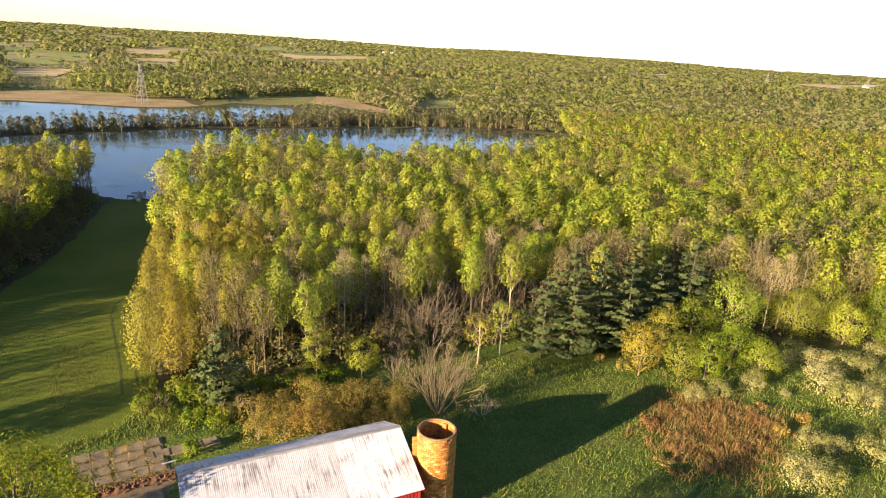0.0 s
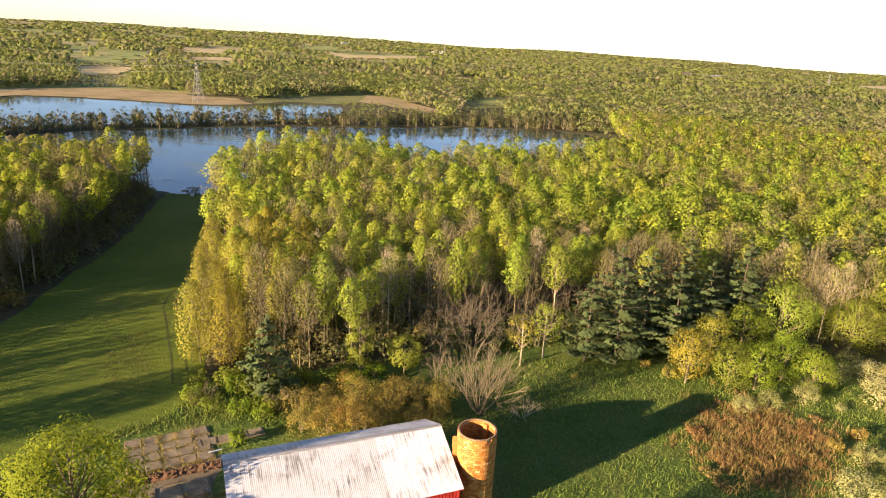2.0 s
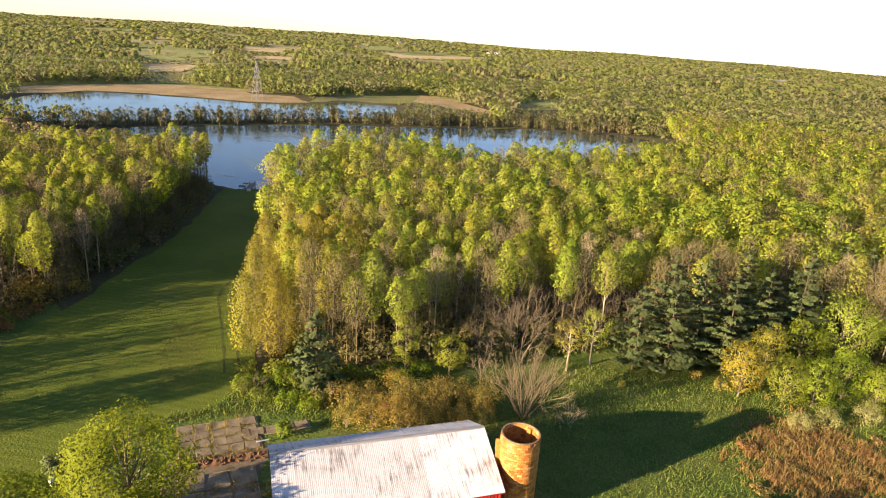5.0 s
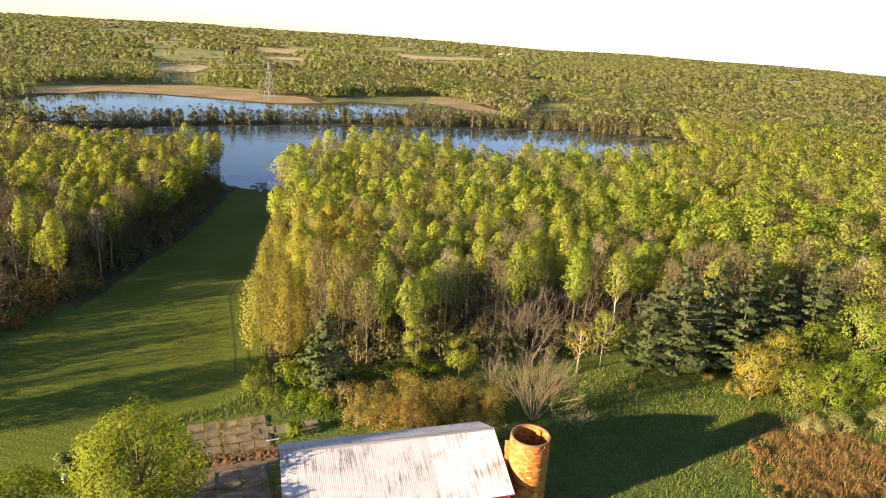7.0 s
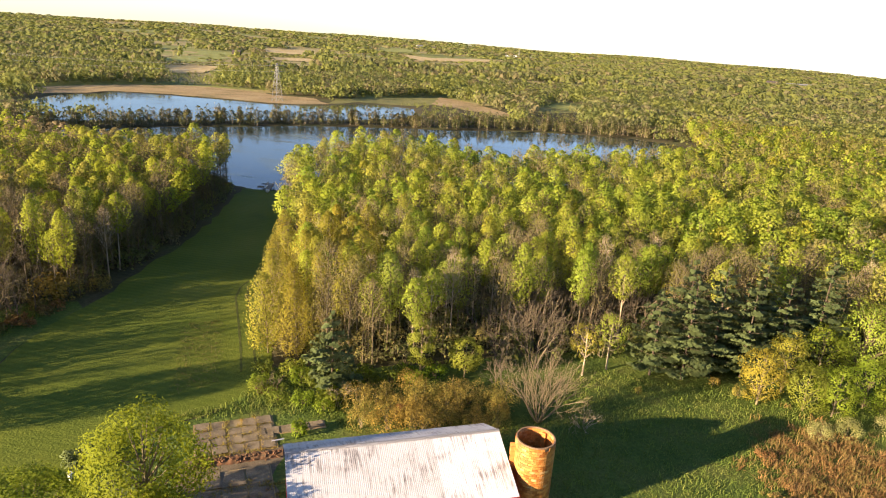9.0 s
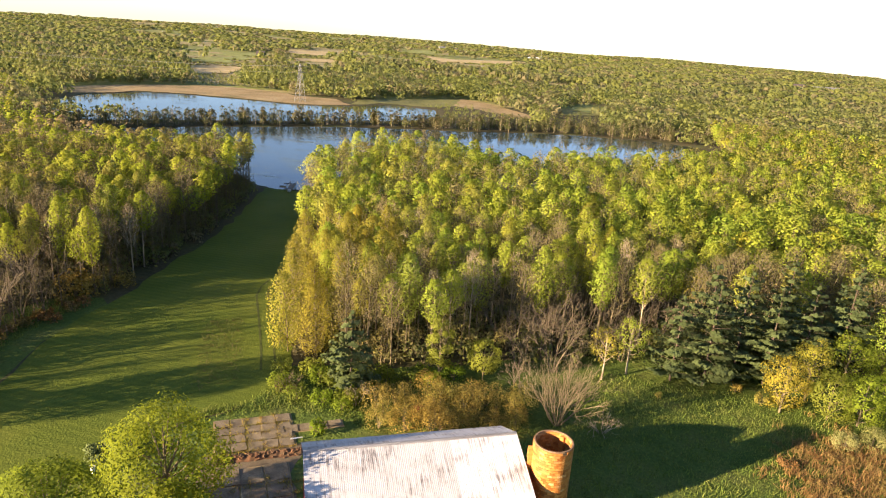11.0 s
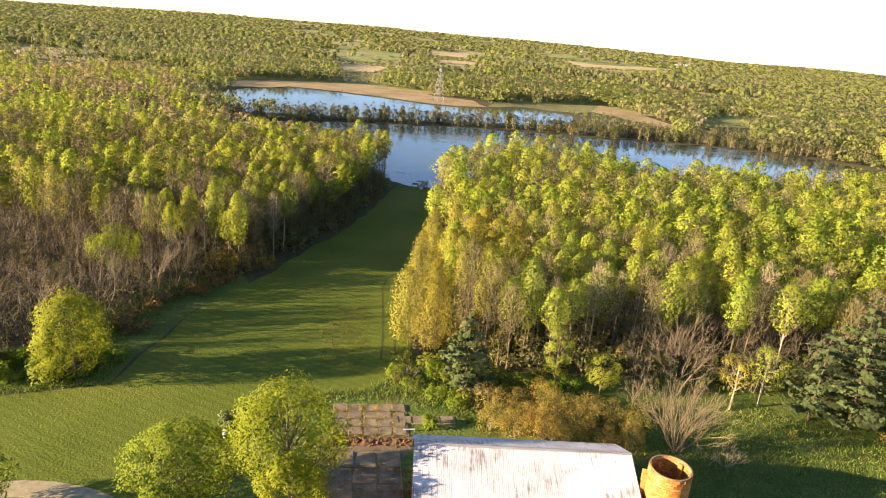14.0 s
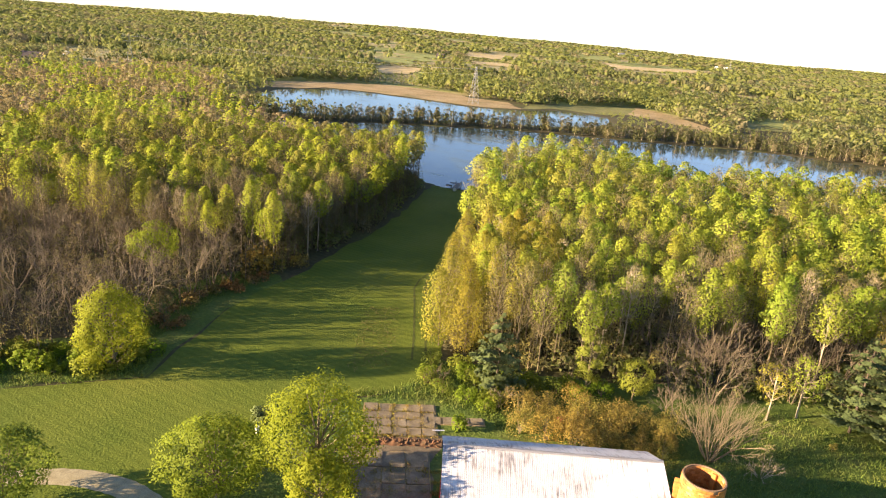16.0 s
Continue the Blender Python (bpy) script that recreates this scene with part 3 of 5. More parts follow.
def stuff_of(name, kits, P, kind_of, scale, seed, mats, label, category, lift=None):
    """Many plants joined into one mesh, each kit turned, scaled and tinted anew."""
    r = np.random.default_rng(seed)
    Vs, Fq, Ft, mq, mt, tn, ns, o = [], [], [], [], [], [], [], 0
    Z = land(P[:, 0], P[:, 1])
    for (x, y), z, k, s in zip(P, Z, kind_of, scale):
        a = r.uniform(0, 6.283)
        c, sn = np.cos(a), np.sin(a)
        t = r.random()
        sx = s * r.uniform(0.85, 1.15)
        for V, F, m, *N in kits[k]:
            W = np.empty_like(V)
            G = np.zeros_like(V)
            if N:
                G[:, 0], G[:, 1], G[:, 2] = N[0][:, 0] * c - N[0][:, 1] * sn, N[0][:, 0] * sn + N[0][:, 1] * c, N[0][:, 2]
            ns.append(G)
            W[:, 0] = (V[:, 0] * c - V[:, 1] * sn) * sx + x
            W[:, 1] = (V[:, 0] * sn + V[:, 1] * c) * sx + y
            W[:, 2] = V[:, 2] * s + z
            Vs.append(W)
            (Fq if F.shape[1] == 4 else Ft).append(F + o)
            (mq if F.shape[1] == 4 else mt).append(np.full(len(F), m))
            tn.append(np.full(len(V), t))
            o += len(V)
    F = ([np.concatenate(Fq)] if Fq else []) + ([np.concatenate(Ft)] if Ft else [])
    me = mesh_of(name, np.concatenate(Vs), F, mats, np.concatenate(mq + mt), np.concatenate(tn), np.concatenate(ns))
    return tagged(new(name, me), label, category, "", "stuff")

# ---- land and water ----
LAKE = [(-245, 246), (-232, 253), (-221, 273), (-208, 286), (-197, 301), (-176, 318), (-155, 338), (-130, 356), (-101, 371), (-70, 384), (-39, 403), (-15, 413), (13, 420), (47, 421), (64, 410),
        (64, 380), (58, 304), (28, 262), (-3, 250), (-17, 226), (-38, 246), (-70, 250), (-86, 222), (-86, 201), (-92, 196), (-104, 197), (-125, 214), (-180, 232)]
POND = [(-330, 390), (-321, 405), (-321, 428), (-304, 435), (-282, 441), (-256, 441), (-230, 440), (-205, 439), (-182, 445), (-167, 465), (-156, 490), (-135, 494), (-111, 486),
        (-100, 450), (-105, 420), (-125, 392), (-152, 370), (-178, 347), (-207, 325), (-227, 307), (-247, 291), (-275, 296), (-312, 332)]
REEDS = [(-345, 385), (-330, 393), (-321, 408), (-321, 431), (-304, 438), (-282, 444), (-256, 444), (-230, 443), (-205, 442), (-184, 448), (-171, 468), (-196, 502), (-228, 500), (-261, 519), (-292, 520),
         (-317, 512), (-341, 489), (-358, 459), (-366, 434), (-368, 405)]
MARSH = [(-171, 470), (-158, 497), (-116, 502), (-96, 547), (-117, 605), (-151, 555), (-181, 511)]
STRAND = [(-117, 605), (-81, 573), (-51, 523), (-36, 498), (-43, 480), (-71, 506), (-106, 526)]
GLADE = [(-35, 547), (-4, 634), (22, 659), (15, 564), (-16, 533)]
LAWN = [(-96, 20), (-90, 34), (-84, 43), (-76.5, 51), (-71, 56), (-75, 65), (-79.5, 80), (-80.5, 96), (-84, 120), (-86, 142), (-93, 170), (-100, 194), (-92, 195.5),
        (-82, 194), (-76, 172), (-64, 142), (-52, 112), (-44, 95), (-40, 86), (-39, 78), (-43, 71), (-46, 66), (-47, 56), (-42, 40), (-36, 20)]
GRASS = [(4, 40), (-3, 70), (-4, 79), (4, 90), (8, 101), (20, 100), (30, 101), (44, 99), (62, 100), (80, 102), (100, 92), (110, 60), (80, 30), (30, 25)]
MEADOW = [(-36, 20), (-42, 40), (-47, 56), (-46, 66), (-43, 71), (-39, 78), (-40, 86), (-28, 88), (-12, 97), (8, 108), (26, 114), (48, 112), (66, 110), (90, 112),
          (112, 100), (115, 60), (80, 20)]
FIELDS = [[(-586, 894), (-530, 925), (-490, 868), (-513, 781)],
          [(-696, 1201), (-597, 1222), (-575, 1034), (-634, 1048)],
          [(-4, 667), (23, 644), (6, 573), (-23, 589)],
          [(-568, 327), (-546, 370), (-490, 446), (-439, 456), (-422, 439), (-459, 400), (-526, 356), (-549, 316)],
          [(-592, 945), (-566, 1053), (-526, 1019), (-544, 885)],
          [(-661, 2283), (-557, 2490), (-481, 2151), (-571, 2029)]]
STUBBLE = [[(-483, 735), (-466, 779), (-421, 791), (-372, 666), (-399, 604)],
           [(-736, 1548), (-670, 1653), (-595, 1545), (-549, 1381), (-642, 1349)],
           [(-544, 1162), (-490, 1258), (-425, 1113), (-496, 1068)],
           [(-499, 1942), (-382, 1841), (-180, 2162), (-268, 1703), (-367, 1581)],
           [(883, 1796), (1143, 1932), (1328, 2044), (913, 1585)]]


def ground_sheet():
    az = np.radians(np.concatenate([np.arange(-180, -84, 6), np.arange(-84, 60, 0.7), np.arange(60, 180, 6)]))
    rad = np.concatenate([[0.01, 10, 20, 30], np.arange(36, 120, 5), np.arange(120, 620, 6), np.geomspace(640, 4900, 46)])
    A, R = np.meshgrid(az, rad)
    x, y = R * np.sin(A), R * np.cos(A)
    P = np.stack([x.ravel(), y.ravel()], 1)
    z = land(P[:, 0], P[:, 1])
    for w in (LAKE, POND):
        near = np.hypot(*(P - np.mean(w, 0)).T) < 420
        d = np.zeros(len(P))
        d[near] = edge_dist(P[near], w) * np.where(inside(P[near], w), 1, -1)
        z = z - 1.6 * smooth(d, 0 * d - 2, 0 * d + 8) * near
    k = len(az)
    i, j = np.meshgrid(np.arange(len(rad) - 1), np.arange(k), indexing="ij")
    j2 = (j + 1) % k
    F = np.stack([i * k + j, (i + 1) * k + j, (i + 1) * k + j2, i * k + j2], -1).reshape(-1, 4)
    me = mesh_of("ground", np.column_stack([P, z]), F, [M_GROUND, M_FARLAND], (np.hypot(*P.T)[F[:, 0]] > 560).astype(int))
    return tagged(new("ground", me), "brown-green woodland floor reaching the horizon", "ground", "", "structure")


def sheet(name, poly, material, label, lift, cell, category):
    """A patch of land cover with an uneven rim, laid over the ground."""
    bm = bmesh.new()
    q = [Vector((*p, 0)) for p in poly]
    pts = []
    for a, b in zip(q, q[1:] + q[:1]):
        n = max(1, int((b - a).length / cell))
        for i in range(n):
            p = a.lerp(b, i / n)
            w = cell * 0.12
            pts.append((p.x + rng.normal() * w, p.y + rng.normal() * w))
    vs = [bm.verts.new((x, y, 0)) for x, y in pts]
    es = [bm.edges.new((a, b)) for a, b in zip(vs, vs[1:] + vs[:1])]
    bmesh.ops.triangle_fill(bm, use_beauty=True, edges=es, normal=(0, 0, 1))
    big = max(max(p[0] for p in poly) - min(p[0] for p in poly), max(p[1] for p in poly) - min(p[1] for p in poly))
    if big > 300:
        for _ in range(3):
            long = [e for e in bm.edges if e.calc_length() > big / 14]
            if long:
                bmesh.ops.subdivide_edges(bm, edges=long, cuts=1)
                bmesh.ops.triangulate(bm, faces=bm.faces)
    for v in bm.verts:
        v.co.z = float(land(v.co.x, v.co.y)) + lift
    bmesh.ops.recalc_face_normals(bm, faces=bm.faces)
    me = bpy.data.meshes.new(name)
    bm.to_mesh(me)
    bm.free()
    me.materials.append(material)
    return tagged(new(name, me), label, category, "", "structure")


ground_sheet()
sheet("water", [(-400, 180), (-420, 500), (-90, 505), (-60, 470), (110, 470), (90, 360), (10, 260), (-60, 192), (-120, 186)], M_WATER, "still blue lake water with floating scum", -0.35, 30, "water")
sheet("lawn", LAWN, M_LAWN, "mown green lawn with mower stripes", 0.03, 4, "lawn")
sheet("meadow", MEADOW, M_MEADOW, "rough green meadow of tall grass", 0.035, 5, "meadow")
sheet("reed_bed", REEDS, M_REED, "tan dry reeds along the lake shore", 0.12, 12, "reeds")
sheet("verge", [(-71, 56.2), (-75.2, 65), (-79.7, 80), (-80.7, 96), (-84, 99), (-92, 94), (-95, 75), (-89, 60), (-98, 47), (-110, 36), (-96, 22), (-90.3, 34.2), (-84.3, 43.2), (-76.8, 51.2)], M_MEADOW, "rough grass verge along the lawn", 0.02, 4, "verge")
sheet("marsh", MARSH, M_MARSH, "green marsh grass beside the pond", 0.12, 12, "marsh")
sheet("strand", STRAND, M_REED, "tan strip of dry grass", 0.2, 12, "grass")
sheet("glade", GLADE, M_MARSH, "open green glade in the far wood", 0.12, 14, "glade")
for f in FIELDS:
    sheet("field", f, M_CROP, "far light green crop field", 0.5, 60, "field")
for f in STUBBLE:
    sheet("field", f, M_STUBBLE, "far tan stubble field", 0.6, 60, "field")

# ---- woods ----
WOOD_EAST = [(-42, 87), (-30, 88), (-20, 92), (-12, 98), (-3, 108), (8, 110), (14, 112), (26, 118), (48, 122), (66, 116), (90, 122), (125, 104), (175, 150), (330, 330),
             (120, 420), (76, 432), (68, 380), (62, 300), (30, 255), (-4, 243), (-17, 218), (-38, 238), (-68, 242), (-80, 216), (-79, 200), (-80, 186), (-66, 150), (-53, 116)]
WOOD_WEST = [(-84, 99), (-87, 120), (-89, 142), (-96, 170), (-103, 192), (-122, 203), (-150, 180), (-175, 164), (-205, 152), (-217, 118), (-207, 80), (-150, 78), (-98, 92)]
SCRUB_WEST = [(-219, 90), (-220, 118), (-207, 157), (-176, 170), (-150, 186), (-126, 206), (-180, 230), (-240, 250), (-290, 285), (-335, 330), (-352, 372), (-440, 400), (-440, 90)]
BARE_KIND = (2, 4, 7)
KITS_NEAR = [dome_tree(100 + i, H=16 + (i % 3) - 1, R=2.0 + 0.2 * (i % 4), depth=0.5 + 0.08 * (i % 3), n=420 if i in BARE_KIND else 1450, leaf=0.15 if i in BARE_KIND else 0.17,
                       twigs=420 if i in BARE_KIND else 130, ts=5, limbs=16) for i in range(9)]
NEAR_MESH = [plant_meshes(k, M_PALE if i in (3, 4) else M_TWIG, M_BUD if i in BARE_KIND else M_LEAF) for i, k in enumerate(KITS_NEAR)]
# West buds take the darker thicket tint, painting in that wood's shadowed side.
WEST_MESH = [(a[0], crown_mesh(k[1], M_THICK if i in BARE_KIND else M_LEAF_W)) for i, (a, k) in enumerate(zip(NEAR_MESH, KITS_NEAR))]
EAST_P = [0.11, 0.09, 0.14, 0.10, 0.13, 0.10, 0.10, 0.14, 0.09]
WEST_P = [0.09, 0.08, 0.18, 0.08, 0.16, 0.08, 0.08, 0.18, 0.07]
GOLD_MESH = [(NEAR_MESH[i][0], crown_mesh(KITS_NEAR[i][1], M_GOLD)) for i in (0, 1, 3, 5)]
EDGE_KITS = [dome_tree(150 + i, H=(15, 13, 10)[i], R=(2.5, 2.5, 2.3)[i], depth=0.92, n=2500, leaf=0.155, twigs=500, ts=5, limbs=30, full=0.75) for i in range(3)]
EDGE_MESH = [plant_meshes(k, M_TWIG, M_GOLD if i < 2 else M_LEAF) for i, k in enumerate(EDGE_KITS)]


def kit(arr, lm=1, wm=0, keep_wood=True):
    """Arrays for one plant of a joined wood: wood, twigs and leaves with their material slots."""
    (wv, wf), lv = arr
    wf = wf if isinstance(wf, list) else [wf]
    return ([(wv[:f.max() + 1], f, wm) for f in wf[:1]] + [(wv[f.ravel()], np.arange(f.size).reshape(f.shape), wm) for f in wf[1:]] if keep_wood else []) + [(lv[0], lv[1], lm, *lv[2:])]


MID = [kit(dome_tree(200 + i, H=16 + (i % 3) - 1, R=2.3 + 0.2 * (i % 4), depth=0.42 + 0.05 * (i % 2), n=150 if i % 4 == 2 else 520, leaf=0.22 if i % 4 == 2 else 0.265,
                     twigs=130 if i % 4 == 2 else 20, limbs=5), 2 if i % 4 == 2 else 1) for i in range(12)]
LOW = [kit(dome_tree(300 + i, H=15 + (i % 3), R=2.5 + 0.2 * (i % 3), depth=0.42, n=(150, 160, 90)[i % 3], leaf=0.46), 2 if i % 3 == 2 else 1, keep_wood=False) for i in range(6)]

for wood, seed, label in ((WOOD_EAST, 1, "pale yellow-green spring trees in the wood"), (WOOD_WEST, 2, "yellow-green spring trees over grey stems")):
    P = scatter(wood, 4.35 if seed == 1 else 3.9, seed)
    r = np.random.default_rng(seed + 50)
    D = np.hypot(P[:, 0], P[:, 1])
    order = np.argsort(D)
    P, D = P[order], D[order]
    az = np.degrees(np.arctan2(P[:, 0], P[:, 1]))
    seen = (az > -66) & (az < 38)
    P, D = P[seen], D[seen]
    cnt = 210 if seed == 1 else 110
    rim = edge_dist(P[:cnt], wood)
    for i in range(cnt):
        x, y = P[i]
        if seed == 1 and x < -34 and rim[i] < 5.5:
            k = r.integers(3)
            plant("tree", EDGE_MESH[k], x, y, r.uniform(0.85, 1.1), r.uniform(0, 6.28), "golden-leaved tree, leafy to the ground, beside the lawn", "tree", "trees along the lawn")
            continue
        gold = seed == 1 and x < -30 and y < 130 and r.random() < 0.6
        ms = GOLD_MESH[r.integers(4)] if gold else NEAR_MESH[r.choice(9, p=EAST_P)] if seed == 1 else WEST_MESH[r.choice(9, p=WEST_P)]
        plant("tree", ms, x, y, r.uniform(0.86, 1.1), r.uniform(0, 6.28), "tall slender tree with golden spring leaves" if gold else "tall slender tree with sparse yellow-green spring leaves", "tree", "trees of the wood")
    P, D = P[cnt:], D[cnt:]
    m = D < 260
    pick = r.integers(0, 12, m.sum())
    pick = np.where(r.random(m.sum()) < (0.1 if seed == 1 else 0.22), 2, pick)
    # The darker west buds again hold that side's shade in their colour.
    stuff_of("woodland", MID, P[m], pick, r.uniform(0.82, 1.12, m.sum()), seed + 10, [M_TWIG, M_LEAF if seed == 1 else M_LEAF_W, M_BUD if seed == 1 else M_THICK], label, "woods")
    m = D >= 260
    if m.any():
        stuff_of("woodland", LOW, P[m], r.integers(0, 6, m.sum()), r.uniform(0.75, 1.05, m.sum()), seed + 20, [M_TWIG, M_LEAF if seed == 1 else M_LEAF_W, M_BUD if seed == 1 else M_THICK], label, "woods")

r = np.random.default_rng(8)
SCR = [kit(broad_tree(350 + i, H=(9, 10, 12, 8)[i], R=(2.6, 2.8, 3.0, 2.4)[i], base=0.1, limbs=4, twigs=0, n=(85, 90, 100, 80)[i], leaf=0.55, corners=3, shell=0.7, ts=3)) for i in range(4)]
P = scatter(SCRUB_WEST, 6.0, 18)
g = wave_field(P[:, 0], P[:, 1], 90, 5) > 0.15
for sel, lm, lb in ((g, M_LEAF, "yellow-green young trees beyond the wood"), (~g, M_SCRUB, "bare pinkish-brown scrub beyond the wood")):
    stuff_of("scrub", SCR, P[sel], r.integers(0, 4, sel.sum()), r.uniform(0.7, 1.15, sel.sum()), 19, [M_BARE, lm], lb, "scrub")

# the wooded bank between the two waters
r = np.random.default_rng(5)
bank = np.array([(-330, 238), (-262, 250), (-237, 262), (-226, 281), (-213, 294), (-202, 309), (-181, 326), (-160, 346), (-135, 364), (-105, 380), (-73, 393), (-42, 412), (-17, 422), (12, 430), (47, 432), (90, 440)], float)
seg = np.concatenate([a + (b - a) * np.sort(r.random((int(np.linalg.norm(b - a) / 0.55), 1)), 0) for a, b in zip(bank, bank[1:])])
seg = seg + r.normal(size=seg.shape) * 3.6
BANK = [kit(broad_tree(400 + i, H=(9.5, 8, 6.5, 10.5)[i], R=(1.5, 2.0, 2.4, 1.2)[i], base=0.05, limbs=4, twigs=0, n=(60, 120, 150, 12)[i], leaf=0.38, corners=3, shell=0.6, ts=4)) for i in range(4)]
stuff_of("bank_trees", BANK, seg, r.choice(4, len(seg), p=(0.22, 0.24, 0.42, 0.12)), r.uniform(0.7, 1.1, len(seg)), 6, [M_PALE, M_BANK], "dark green scrub and pale dead trunks on the causeway", "trees")
sheet("causeway", [(x - 5, y + 9) for x, y in bank] + [(x + 4, y - 7) for x, y in bank[::-1]], M_GROUND, "low earth bank between two waters", 0.1, 8, "bank")


# far woods: low clumps, larger with distance, broken by the fields
def far_woods():
    r = np.random.default_rng(9)
    rings, pts, size = 330.0, [], []
    while rings < 4700:
        cl = max(3.3, rings * 0.0042)
        n = int(rings * radians(108) / (cl * 1.9))
        a = np.radians(-67) + (np.arange(n) + r.random(n)) / n * radians(108)
        rr = rings + r.uniform(-1, 1, n) * cl
        pts.append(np.stack([rr * np.sin(a), rr * np.cos(a)], 1))
        size.append(np.full(n, cl))
        rings += cl * (1.9 if rings < 800 else 3.0)
    P, S = np.concatenate(pts), np.concatenate(size)
    keep = np.ones(len(P), bool)
    for q in (LAKE, POND, REEDS, WOOD_EAST, WOOD_WEST, SCRUB_WEST):
        keep &= ~inside(P, q)
    ragged = r.normal(size=P.shape) * (np.hypot(P[:, 0], P[:, 1]) * 0.014)[:, None]
    before = np.zeros(len(P), bool)
    for q in (*FIELDS, *STUBBLE, MARSH, STRAND, GLADE):          # only low growth stands before each field
        keep &= ~inside(P + ragged * 0.5, q)
        for s in (1.04, 1.09, 1.14, 1.19, 1.25, 1.31):
            before |= inside(P * s + ragged, q)
    for q in (REEDS, POND, LAKE):
        keep &= edge_dist(P, q) > 5
    dens = wave_field(P[:, 0], P[:, 1], 420, 12)
    rad = np.hypot(P[:, 0], P[:, 1])
    az = np.degrees(np.arctan2(P[:, 0], P[:, 1]))
    open_land = smooth(rad, 620, 900) * (0.4 + 0.4 * smooth(az, -44, -34)) * (1 - 0.55 * smooth(az, -12, 12))
    keep &= (dens > -1.1 + 1.45 * open_land) | (r.random(len(P)) < 0.07)
    keep &= np.min(np.linalg.norm(P[:, None] - seg[None, ::12], axis=2), axis=1) > 9
    P, S, before = P[keep], S[keep], before[keep]
    kits = []
    for i in range(16):
        q = np.random.default_rng(500 + i)
        if i < 8:
            v = q.normal(size=(22, 3))
            v[:, 2] = np.abs(v[:, 2]) * 1.1 - 0.25
            v /= np.linalg.norm(v, axis=1)[:, None]
            kits.append(leaves(v * q.uniform(0.7, 1.0, (22, 1)), 0.42, q, corners=3, out=v + (0, 0, 0.25), loose=0.25))
        else:
            kits.append(lumps_on(q, np.array([0, 0, 0.3]), (3.3, 3.3, 4.6), 7, 0.5, 60, 0.85, low=-0.5, loose=0.35)[1])
    V, F, T, N, o = [], [], [], [], 0
    Z = land(P[:, 0], P[:, 1])
    patch = wave_field(P[:, 0], P[:, 1], 300, 21) * 0.18
    for (x, y), z, s, pt, low in zip(P, Z, S, patch, before):
        v, f, g = kits[r.integers(8) + (8 if s < 3.5 else 0)]
        h = r.uniform(8, 14) if r.random() > 0.25 else r.uniform(4, 7)
        h = r.uniform(2, 3.5) if low else h
        V.append(v * (s * 1.2, s * 1.2, h * 0.6) + (x, y, z + h * 0.4) if s >= 3.5 else v * (h / 10) + (x, y, z + h * 0.42))
        F.append(f + o)
        N.append(g)
        T.append(np.full(len(v), (r.random() * 0.45 + 0.8 * pt / 0.36 + 0.3) % 1.0))
        o += len(v)
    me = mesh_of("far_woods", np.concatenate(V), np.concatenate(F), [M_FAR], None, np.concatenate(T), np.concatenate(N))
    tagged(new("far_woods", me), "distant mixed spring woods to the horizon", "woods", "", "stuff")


far_woods()

# ---- barn ----
BARN = pose(-13.5, 58.9, 0, 0, 0, math.degrees(math.atan2(0.447, 0.894)))
HALF = 11.6                      # half its length
ZR, ZF, ZB = 9.2, 5.75, 7.05     # ridge, front eave, back eave
YF, YB = -7.0, 4.7


def profile_bm(x, thick):
    bm = bmesh.new()
    out = [(YF + 0.35, 0), (YB - 0.3, 0), (YB - 0.3, ZB - 0.05), (0, ZR - 0.16), (YF + 0.35, ZF + 0.02)]
    a = [bm.verts.new((x, y, z)) for y, z in out]
    b = [bm.verts.new((x + thick, y, z)) for y, z in out]
    bm.faces.new(a[::-1])
    bm.faces.new(b)
    for i in range(5):
        j = (i + 1) % 5
        bm.faces.new((a[i], a[j], b[j], b[i]))
    return bm


def roof_sheet_mesh(y0, z0, y1, z1, width, x_at):
    """One ribbed sheet from the ridge down to the eave."""
    bm = bmesh.new()
    lay = bm.verts.layers.float_vector.new("roofpos")
    sl = math.hypot(y1 - y0, z1 - z0)
    nrm = Vector((0, -(z1 - z0), y1 - y0)).normalized()
    if nrm.z < 0:
        nrm = -nrm
    cuts = []
    k = 5
    for i in range(k):
        w = width / k
        cuts += [(i * w, 0), (i * w + w * 0.62, 0), (i * w + w * 0.72, 0.007), (i * w + w * 0.9, 0.007)]
    cuts.append((width + 0.01, 0))
    rows = []
    for t in (0.0, 0.5, 1.0):
        rows.append([])
        for cx, h in cuts:
            p = Vector((cx - width / 2, y0 + (y1 - y0) * t, z0 + (z1 - z0) * t)) + nrm * h
            v = bm.verts.new(p)
            v[lay] = (x_at + cx, t * sl, 0)
            rows[-1].append(v)
    for ra, rb in zip(rows, rows[1:]):
        for i in range(len(cuts) - 1):
            bm.faces.new((ra[i], ra[i + 1], rb[i + 1], rb[i]))
    bmesh.ops.recalc_face_normals(bm, faces=bm.faces)
    if sum(f.normal.z for f in bm.faces) < 0:
        bmesh.ops.reverse_faces(bm, faces=bm.faces)
    me = bpy.data.meshes.new("roof_sheet")
    bm.to_mesh(me)
    bm.free()
    return me


